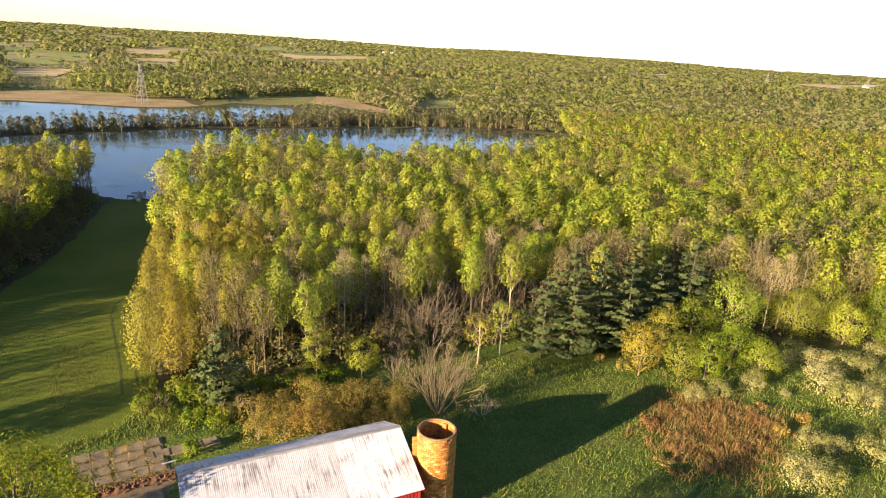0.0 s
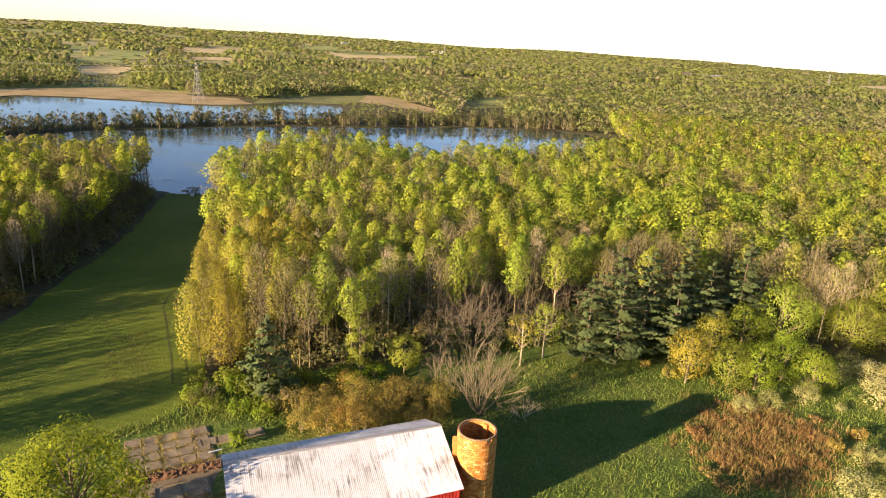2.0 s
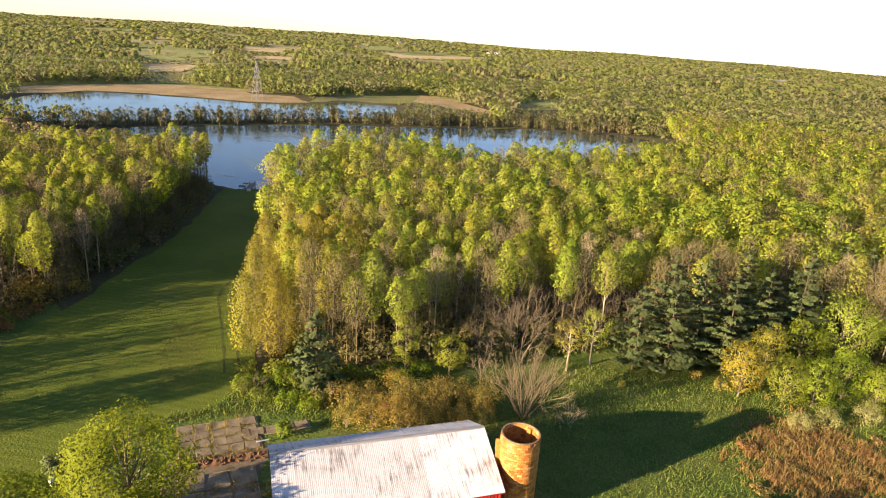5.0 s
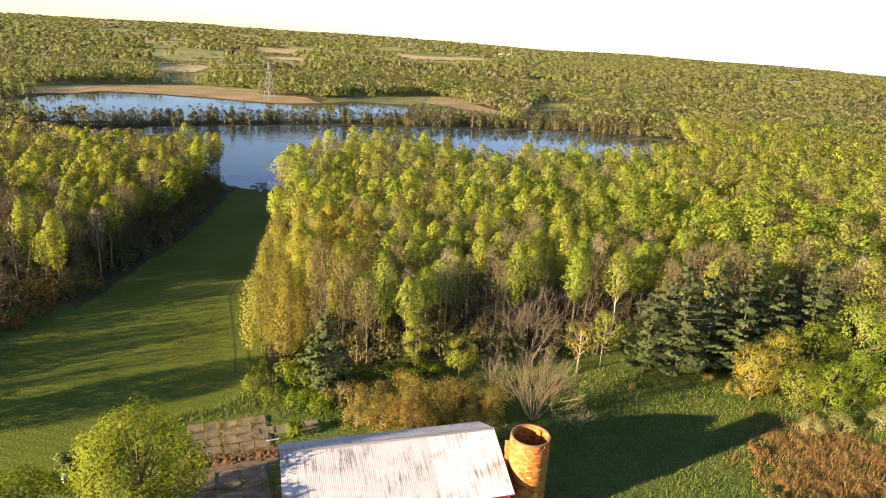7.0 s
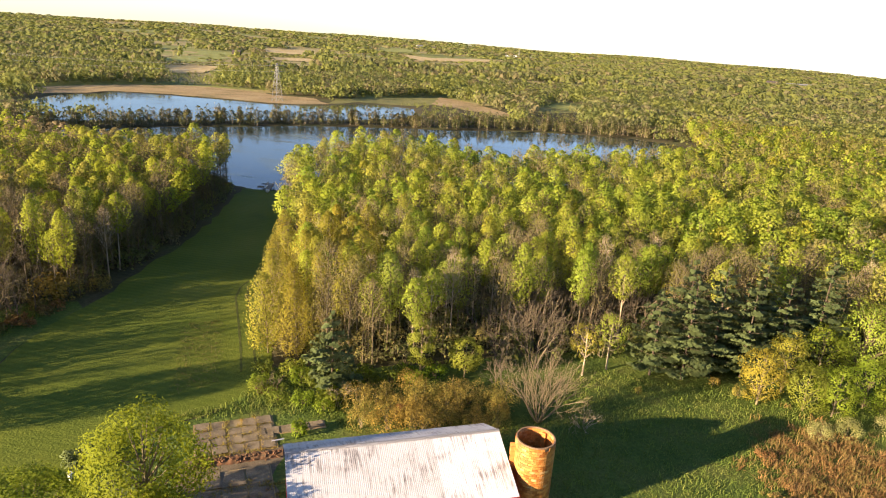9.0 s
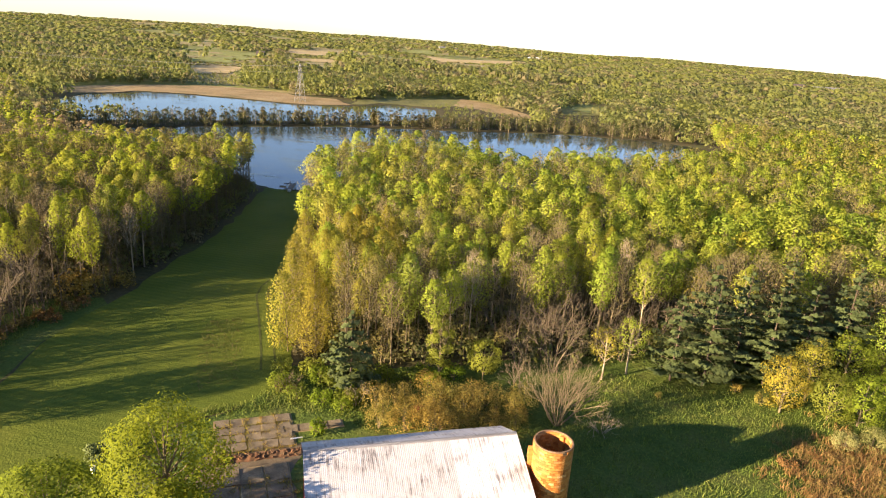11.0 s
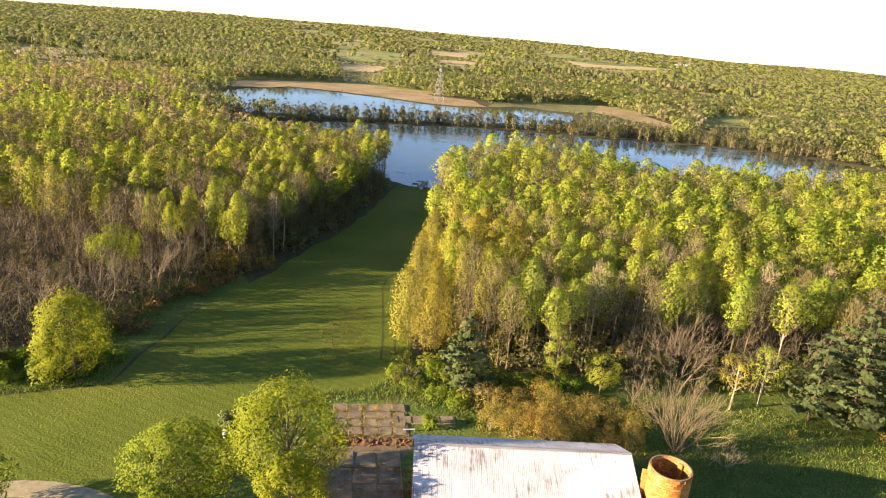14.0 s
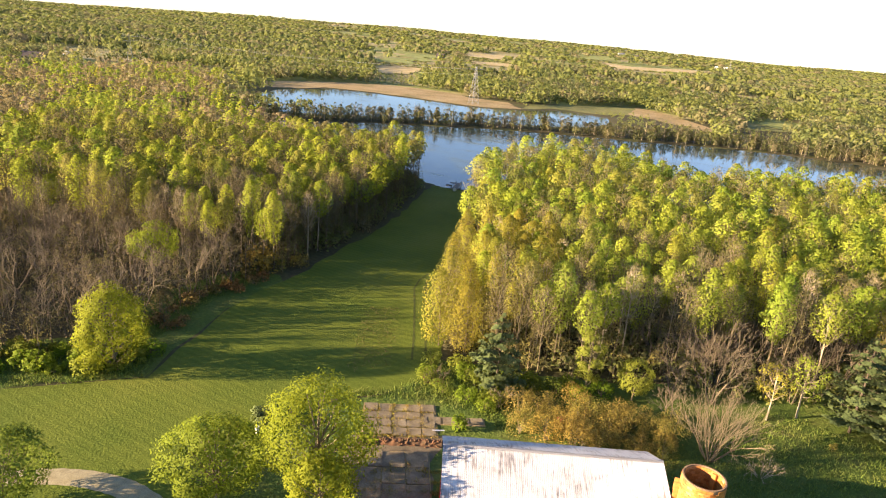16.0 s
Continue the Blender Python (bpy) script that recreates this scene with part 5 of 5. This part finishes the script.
stuff_of("weeds", TUFTS, P, r.integers(0, 6, len(P)), r.uniform(0.8, 1.8, len(P)), 94, [M_GRASS_TUFT], "rank green weeds between lawn and wood", "weeds")
P = np.concatenate([scatter([(-80, 64), (-84.5, 80), (-85, 97), (-90, 100), (-92, 80), (-86, 60)], 1.0, 95), scatter([(-98, 36), (-84, 43.5), (-72, 56), (-76, 62), (-100, 48)], 0.9, 96)])
stuff_of("weeds", TUFTS, P, r.integers(0, 6, len(P)), r.uniform(0.8, 1.7, len(P)), 97, [M_GRASS_TUFT], "rough grass along the lawn's edge", "weeds")

# ---- ruined concrete floors ----


def slab_mesh(w, d, h, seed):
    q = random.Random(seed)
    bm = box_bm((w, d, h), (0, 0, 0), 0.03)
    for v in bm.verts:
        v.co.x += q.uniform(-0.06, 0.06)
        v.co.y += q.uniform(-0.06, 0.06)
    me = bpy.data.meshes.new("slab")
    bm.to_mesh(me)
    bm.free()
    me.materials.append(M_CONC)
    return me


PADX = Vector((0.86, 0.51, 0)).normalized()
TURN = math.degrees(math.atan2(PADX.y, PADX.x))


def concrete_floor(x, y, nx, ny, w, d, label, seed, turn=TURN, fit=0.93, skew=4):
    floor = thing("concrete_floor", pose(x, y, 0, 0, 0, turn), label, "floor", "", "structure")
    part("bed", box_bm((nx * w + 0.3, ny * d + 0.3, 0.06), (nx * w / 2, ny * d / 2, 0.0)), M_REED, floor, "soil and weeds in the joints")
    q = random.Random(seed)
    ms = [slab_mesh(w * fit, d * fit, 0.16, seed + i) for i in range(4)]
    for i in range(nx):
        for j in range(ny):
            if q.random() < 0.06:
                continue
            piece("slab", ms[q.randrange(4)], floor, pose((i + 0.5) * w + q.uniform(-0.12, 0.12), (j + 0.5) * d + q.uniform(-0.12, 0.12), q.uniform(0, 0.07), q.uniform(-2, 2), q.uniform(-2, 2), q.uniform(-skew, skew)))
    return floor


sheet("yard", [(-38.8, 57.5), (-32.4, 49.0), (-24.6, 54.2), (-28.6, 61.5), (-29.3, 67.6), (-39.8, 61.3)], M_EARTH, "bare trodden brown earth between broken floors", 0.05, 1.5, "yard")
concrete_floor(-38.9, 61.6, 5, 4, 1.95, 1.85, "broken weathered concrete floor with weeds in its joints", 11, skew=9)
concrete_floor(-34.6, 67.6, 5, 1, 1.9, 1.6, "strip of cracked concrete floor in weeds", 15)
concrete_floor(-32.4, 50.6, 3, 3, 2.8, 3.1, "bare grey-brown concrete floor beside the barn", 13, fit=0.97, skew=1)
q = np.random.default_rng(14)
lines = []
for k in range(4):
    for (ox, oy) in ((-38.9, 61.6), (-32.4, 50.6)):
        u, v = np.array([PADX.x, PADX.y]), np.array([-PADX.y, PADX.x])
        s = np.linspace(0, 9.6, 34)[:, None]
        lines.append(np.array([ox, oy]) + u * s + v * (k * 1.87) + q.normal(size=(34, 2)) * 0.07)
        s = np.linspace(0, 7.4, 24)[:, None]
        lines.append(np.array([ox, oy]) + v * s + u * (k * 1.97 + 1.97) + q.normal(size=(24, 2)) * 0.07)
P = np.concatenate(lines)
P = P[q.random(len(P)) < 0.9]
DRY = [tuft(930 + i, 20, 0.32, 0.2) for i in range(4)]
stuff_of("joint_weeds", DRY, P, r.integers(0, 4, len(P)), r.uniform(0.6, 1.5, len(P)), 98, [M_ORANGE], "dry straw-coloured weeds in concrete joints", "weeds")


def brick_pile(x0, y0, x1, y1, count, seed):
    pile = thing("rubble_pile", pose(x0, y0, 0), "low row of broken red bricks and earth", "rubble")
    q = random.Random(seed)
    bm = bmesh.new()
    L = math.hypot(x1 - x0, y1 - y0)
    a = math.atan2(y1 - y0, x1 - x0)
    g = [[bm.verts.new((t * L / 24, (s - 3) * 0.33, max(0.02, 0.5 * math.exp(-((s - 3) / 1.6) ** 2) * q.uniform(0.5, 1.2)))) for s in range(7)] for t in range(25)]
    for t in range(24):
        for s in range(6):
            bm.faces.new((g[t][s], g[t + 1][s], g[t + 1][s + 1], g[t][s + 1]))
    bmesh.ops.rotate(bm, cent=(0, 0, 0), matrix=Matrix.Rotation(a, 3, "Z"), verts=bm.verts)
    part("earth_bank", bm, M_RUBBLE, pile, "reddish earth bank")
    b = box_bm((0.32, 0.16, 0.12), (0, 0, 0), 0.015)
    me = bpy.data.meshes.new("brick")
    b.to_mesh(me)
    b.free()
    me.materials.append(M_RUBBLE)
    for i in range(count):
        t, s = q.random() * L, q.gauss(0, 0.45)
        z = 0.42 * math.exp(-(s / 0.55) ** 2)
        piece("brick", me, pile, pose(t * math.cos(a) - s * math.sin(a), t * math.sin(a) + s * math.cos(a), z, q.uniform(-40, 40), q.uniform(-40, 40), q.uniform(0, 180)))


brick_pile(-38.4, 60.4, -29.4, 65.6, 130, 5)
brick_pile(-39.2, 78.5, -36.5, 80.0, 30, 6)
plank = thing("plank", pose(-30.9, 67.6, 0.35, 0, 4, 40), "pale loose plank lying at the barn corner", "plank")
part("board", box_bm((1.6, 0.22, 0.05), (0, 0, 0), 0.01), M_WHITE, plank)

# ---- drive ----
drv = [(-72, 25), (-68.5, 31), (-64, 35), (-58.5, 37.9), (-53, 38.9), (-47.5, 37.8), (-43, 34.5), (-40, 28)]
bm = bmesh.new()
mid = [Vector((*p, 0)) for p in drv]
pts = []
for i in range(len(mid) - 1):
    p0, p1, p2, p3 = mid[max(i - 1, 0)], mid[i], mid[i + 1], mid[min(i + 2, len(mid) - 1)]
    for k in range(8):
        t = k / 8
        pts.append(0.5 * (2 * p1 + (p2 - p0) * t + (2 * p0 - 5 * p1 + 4 * p2 - p3) * t * t + (3 * p1 - p0 - 3 * p2 + p3) * t ** 3))
rows = []
for a, b in zip(pts, pts[1:]):
    d = (b - a).normalized()
    nn = Vector((-d.y, d.x, 0))
    rows.append([bm.verts.new(a + nn * (w + random.uniform(-0.08, 0.08)) + Vector((0, 0, h))) for w, h in ((-1.4, 0.035), (-0.5, 0.07), (0.5, 0.07), (1.4, 0.035))])
for a, b in zip(rows, rows[1:]):
    for i in range(3):
        bm.faces.new((a[i], a[i + 1], b[i + 1], b[i]))
bmesh.ops.recalc_face_normals(bm, faces=bm.faces)
if sum(f.normal.z for f in bm.faces) < 0:
    bmesh.ops.reverse_faces(bm, faces=bm.faces)
me = bpy.data.meshes.new("drive")
bm.to_mesh(me)
bm.free()
me.materials.append(M_GRAVEL)
tagged(new("drive", me), "curved pale gravel drive across the lawn", "drive", "", "structure")

# wheel tracks and thin brown tufts on the lawn


def ribbon(name, pts, w, material, label, lift):
    bm = bmesh.new()
    rows = []
    P = [Vector((*p, 0)) for p in pts]
    for a, b in zip(P, P[1:]):
        n = max(2, int((b - a).length / 1.2))
        for i in range(n):
            q = a.lerp(b, i / n)
            d = (b - a).normalized()
            s = Vector((-d.y, d.x, 0)) * w * random.uniform(0.7, 1.2)
            rows.append((bm.verts.new(q - s + Vector((0, 0, lift))), bm.verts.new(q + s + Vector((0, 0, lift)))))
    for (a, b), (e, f) in zip(rows, rows[1:]):
        bm.faces.new((a, e, f, b))
    for f in bm.faces:
        f.normal_update()
        if f.normal.z < 0:
            f.normal_flip()
    me = bpy.data.meshes.new(name)
    bm.to_mesh(me)
    bm.free()
    me.materials.append(material)
    tagged(new(name, me), label, "track", "", "structure")


TRACK1 = [(-43.7, 82.8), (-47.0, 89.2), (-52.1, 98.4), (-58.4, 109.4), (-60.0, 114.6), (-60.2, 119.8)]
TRACK2 = [(-41.9, 84.2), (-44.8, 89.4), (-49.6, 98.7), (-56.0, 109.7), (-58.0, 113.5), (-58.7, 118.2)]
ribbon("track", TRACK1, 0.2, M_TRACK, "dark wheel track pressed into the lawn", 0.05)
ribbon("track", TRACK2, 0.2, M_TRACK, "dark wheel track pressed into the lawn", 0.05)
P = scatter([(-50.3, 74.1), (-44.9, 78.1), (-56.0, 99.1), (-61.0, 95.2)], 1.0, 111)
stuff_of("dead_weeds", [tuft(970 + i, 9, 0.32, 0.4) for i in range(3)], P, r.integers(0, 3, len(P)), r.uniform(0.6, 1.5, len(P)), 112, [M_THICK], "thin brown tufts in the lawn", "weeds")

# ---- small things ----
post = thing("post", pose(-49.9, 54.4, 0), "short white post beside a juniper", "post")
part("shaft", box_bm((0.35, 0.35, 0.9), (0, 0, 0), 0.04), M_WHITE, post)
part("cap", box_bm((0.6, 0.5, 0.18), (0, 0, 0.9), 0.04), M_WHITE, post)
imp = thing("farm_implement", pose(-17.3, 77.3, 0, 0, 0, 20), "rusty red farm implement in the thicket", "machine")
part("frame", box_bm((2.0, 0.5, 0.25), (0, 0, 1.2), 0.04), M_RUST, imp)
part("hopper", box_bm((1.2, 0.9, 0.7), (0, 0, 1.45), 0.1), M_RUST, imp)
for s in (-1, 1):
    part("upright", bar_bm((s * 0.85, 0, 0), (s * 0.85, 0, 1.3), 0.09), M_RUST, imp)
dock = thing("dock", pose(-91.5, 195.0, 0, 0, 0, 15), "grey plank dock with rails on the shore", "dock")
for i in range(18):
    part("plank", box_bm((1.9, 0.38, 0.06), (0, -1.5 + i * 0.42, 0.55), 0.01), M_WOOD, dock)
for i in range(10):
    part("plank", box_bm((0.38, 2.0, 0.06), (-3.0 + i * 0.42, 6.9, 0.56), 0.01), M_WOOD, dock)
for x in (-0.9, 0.9):
    for y in (-1.4, 1.5, 4.5, 6.2):
        part("post", bar_bm((x, y, -1.6), (x, y, 1.7), 0.08, None, 6), M_WOOD, dock)
    part("rail", bar_bm((x, -1.4, 1.6), (x, 6.2, 1.6), 0.06), M_WOOD, dock)
bench = thing("bench", pose(-94.4, 196.0, 0, 0, 0, 15), "dark bench beside the dock", "bench")
part("seat", box_bm((2.2, 0.5, 0.08), (0, 0, 0.45), 0.01), M_WOOD, bench)
part("backrest", box_bm((2.2, 0.08, 0.5), (0, 0.25, 0.5), 0.01), M_WOOD, bench)
for s in (-1, 1):
    part("leg", box_bm((0.1, 0.45, 0.45), (s * 0.95, 0, 0), 0.01), M_WOOD, bench)
buoy = thing("float", pose(-90.4, 192.3, 0), "round white float on the grass before the dock", "float")
bm = bmesh.new()
bmesh.ops.create_icosphere(bm, subdivisions=2, radius=0.62, matrix=Matrix.Translation((0, 0, 0.6)))
part("shell", bm, M_WHITE, buoy)
part("collar", bar_bm((0, 0, 1.1), (0, 0, 1.35), 0.16, None, 8), M_WOOD, buoy)

# ---- pylons ----


def pylon(x, y, H, turn, label="grey lattice power pylon above the trees"):
    py = thing("pylon", pose(x, y, float(land(x, y)), 0, 0, turn), label, "pylon", "power pylons")
    k = H / 27.0
    b = 2.6 * k

    def w(z):
        return b * (1 - z / H) + 0.35 * k
    for sx in (-1, 1):
        for sy in (-1, 1):
            part("leg", bar_bm((sx * w(0), sy * w(0), -0.3), (sx * w(H), sy * w(H), H), 0.13 * k), M_STEEL, py)
    zs = [0, 0.2, 0.38, 0.53, 0.66, 0.78, 0.89, 1.0]
    for z0, z1 in zip(zs, zs[1:]):
        z0, z1 = z0 * H, z1 * H
        bm = bmesh.new()
        for a, c in (((-1, -1), (1, -1)), ((1, -1), (1, 1)), ((1, 1), (-1, 1)), ((-1, 1), (-1, -1))):
            bar_bm((a[0] * w(z0), a[1] * w(z0), z0), (c[0] * w(z1), c[1] * w(z1), z1), 0.07 * k, bm)
            bar_bm((c[0] * w(z0), c[1] * w(z0), z0), (a[0] * w(z1), a[1] * w(z1), z1), 0.07 * k, bm)
        part("bracing", bm, M_STEEL, py)
    for z, ln in ((0.78, 5.0), (0.94, 6.5)):
        part("crossarm", bar_bm((-ln * k, 0, z * H), (ln * k, 0, z * H), 0.16 * k), M_STEEL, py)
    return py


PYL = [((-205.6, 456.0), 27, 60), ((-516.3, 407.7), 24, 50), ((-186.3, 2454.8), 30, 60), ((639.4, 1353.4), 30, 60), ((956.0, 1539.5), 30, 60)]
for (x, y), h, a in PYL:
    if math.hypot(x, y) > 2600:
        k = 2600 / math.hypot(x, y)
        x, y = x * k, y * k
    pylon(x, y, h, a)
for dz, dx in ((25.2, -6), (25.2, 6), (21, 0)):
    cu = bpy.data.curves.new("power_line", "CURVE")
    cu.dimensions, cu.bevel_depth = "3D", 0.035
    sp = cu.splines.new("POLY")
    (x0, y0), (x1, y1) = PYL[0][0], PYL[1][0]
    sp.points.add(24)
    for i, p in enumerate(sp.points):
        t = i / 24
        p.co = (x0 + (x1 - x0) * t + dx * 0.4, y0 + (y1 - y0) * t + dx, dz - 1 * t - 7 * 4 * t * (1 - t) * 0.6, 1)
    cu.materials.append(M_STEEL)
    tagged(new("power_line", cu), "thin sagging power line between pylons", "cable", "power lines")

# ---- far houses ----


def house(x, y, w, d, h, turn, wall, roof, label):
    ho = thing("house", pose(x, y, float(land(x, y)), 0, 0, turn), label, "house", "far farm buildings")
    part("wall", box_bm((w, d, h), (0, 0, -0.5)), wall, ho)
    bm = bmesh.new()
    top, e = h + w * 0.0 + d * 0.38, 0.5
    A = [bm.verts.new(p) for p in ((-w / 2 - e, -d / 2 - e, h - 0.8), (w / 2 + e, -d / 2 - e, h - 0.8), (w / 2 + e, d / 2 + e, h - 0.8), (-w / 2 - e, d / 2 + e, h - 0.8), (-w / 2 - e, 0, top), (w / 2 + e, 0, top))]
    for f in ((0, 1, 5, 4), (2, 3, 4, 5), (0, 4, 3), (1, 2, 5), (3, 2, 1, 0)):
        bm.faces.new([A[i] for i in f])
    part("roof", bm, roof, ho)
    for i in range(4):
        for s in (-1, 1):
            win = part("window", box_bm((1.2, 0.12, 1.4), (-w * 0.38 + i * w * 0.25, s * (d / 2 + 0.02), h * 0.35)), M_GLASS, ho)
    part("door", box_bm((1.1, 0.1, 2.1), (w * 0.02 + w * 0.1, -d / 2 - 0.03, 0)), M_RED, ho)


HOUSES = [((-507, 2500), 16, 10, 8, 10, M_WHITE, M_DARKROOF, "distant white farmhouse with a dark roof"), ((-560, 2500), 24, 13, 9, 40, M_WHITE, M_STEEL, "distant white barn with a grey roof"),
          ((-470, 2540), 12, 8, 5, 0, M_WHITE, M_DARKROOF, "distant small white shed"), ((-630, 2560), 14, 9, 6, 20, M_WHITE, M_DARKROOF, "distant white house among far trees"),
          ((-215, 2480), 40, 10, 4, 5, M_WHITE, M_WHITE, "long low pale building far off"), ((-150, 2450), 20, 10, 5, 5, M_WHITE, M_STEEL, "pale shed far off"),
          ((-545.1, 340.2), 16, 9, 3.2, 30, M_WOOD, M_DARKROOF, "low house with a dark roof beside the road"), ((-555.7, 363.8), 7, 5, 3, 30, M_WOOD, M_DARKROOF, "small dark shed beside the road"),
          # The white truck uses the house builder, so it has a roof and windows.
          ((-551.1, 373.3), 2.6, 6.0, 4.6, 20, M_WHITE, M_WHITE, "white truck beside the road, built as a box house"), ((-600.4, 350.8), 6, 3, 2.6, 20, M_WHITE, M_WHITE, "small white shed among far trees"),
          ((474.4, 1538.5), 60, 14, 6, 20, M_WHITE, M_STEEL, "long pale building beyond the woods"), ((442.9, 1612.1), 22, 12, 7, 0, M_WHITE, M_DARKROOF, "distant pale house beyond the woods"),
          ((1038.6, 1647.3), 50, 14, 6, 10, M_WHITE, M_STEEL, "distant long white building"), ((-588.5, 1136.1), 14, 9, 6, 10, M_DARKROOF, M_DARKROOF, "distant dark farmhouse among trees")]
for (x, y), w, d, h, a, wm, rm, lb in HOUSES:
    house(x, y, w, d, h, a, wm, rm, lb)
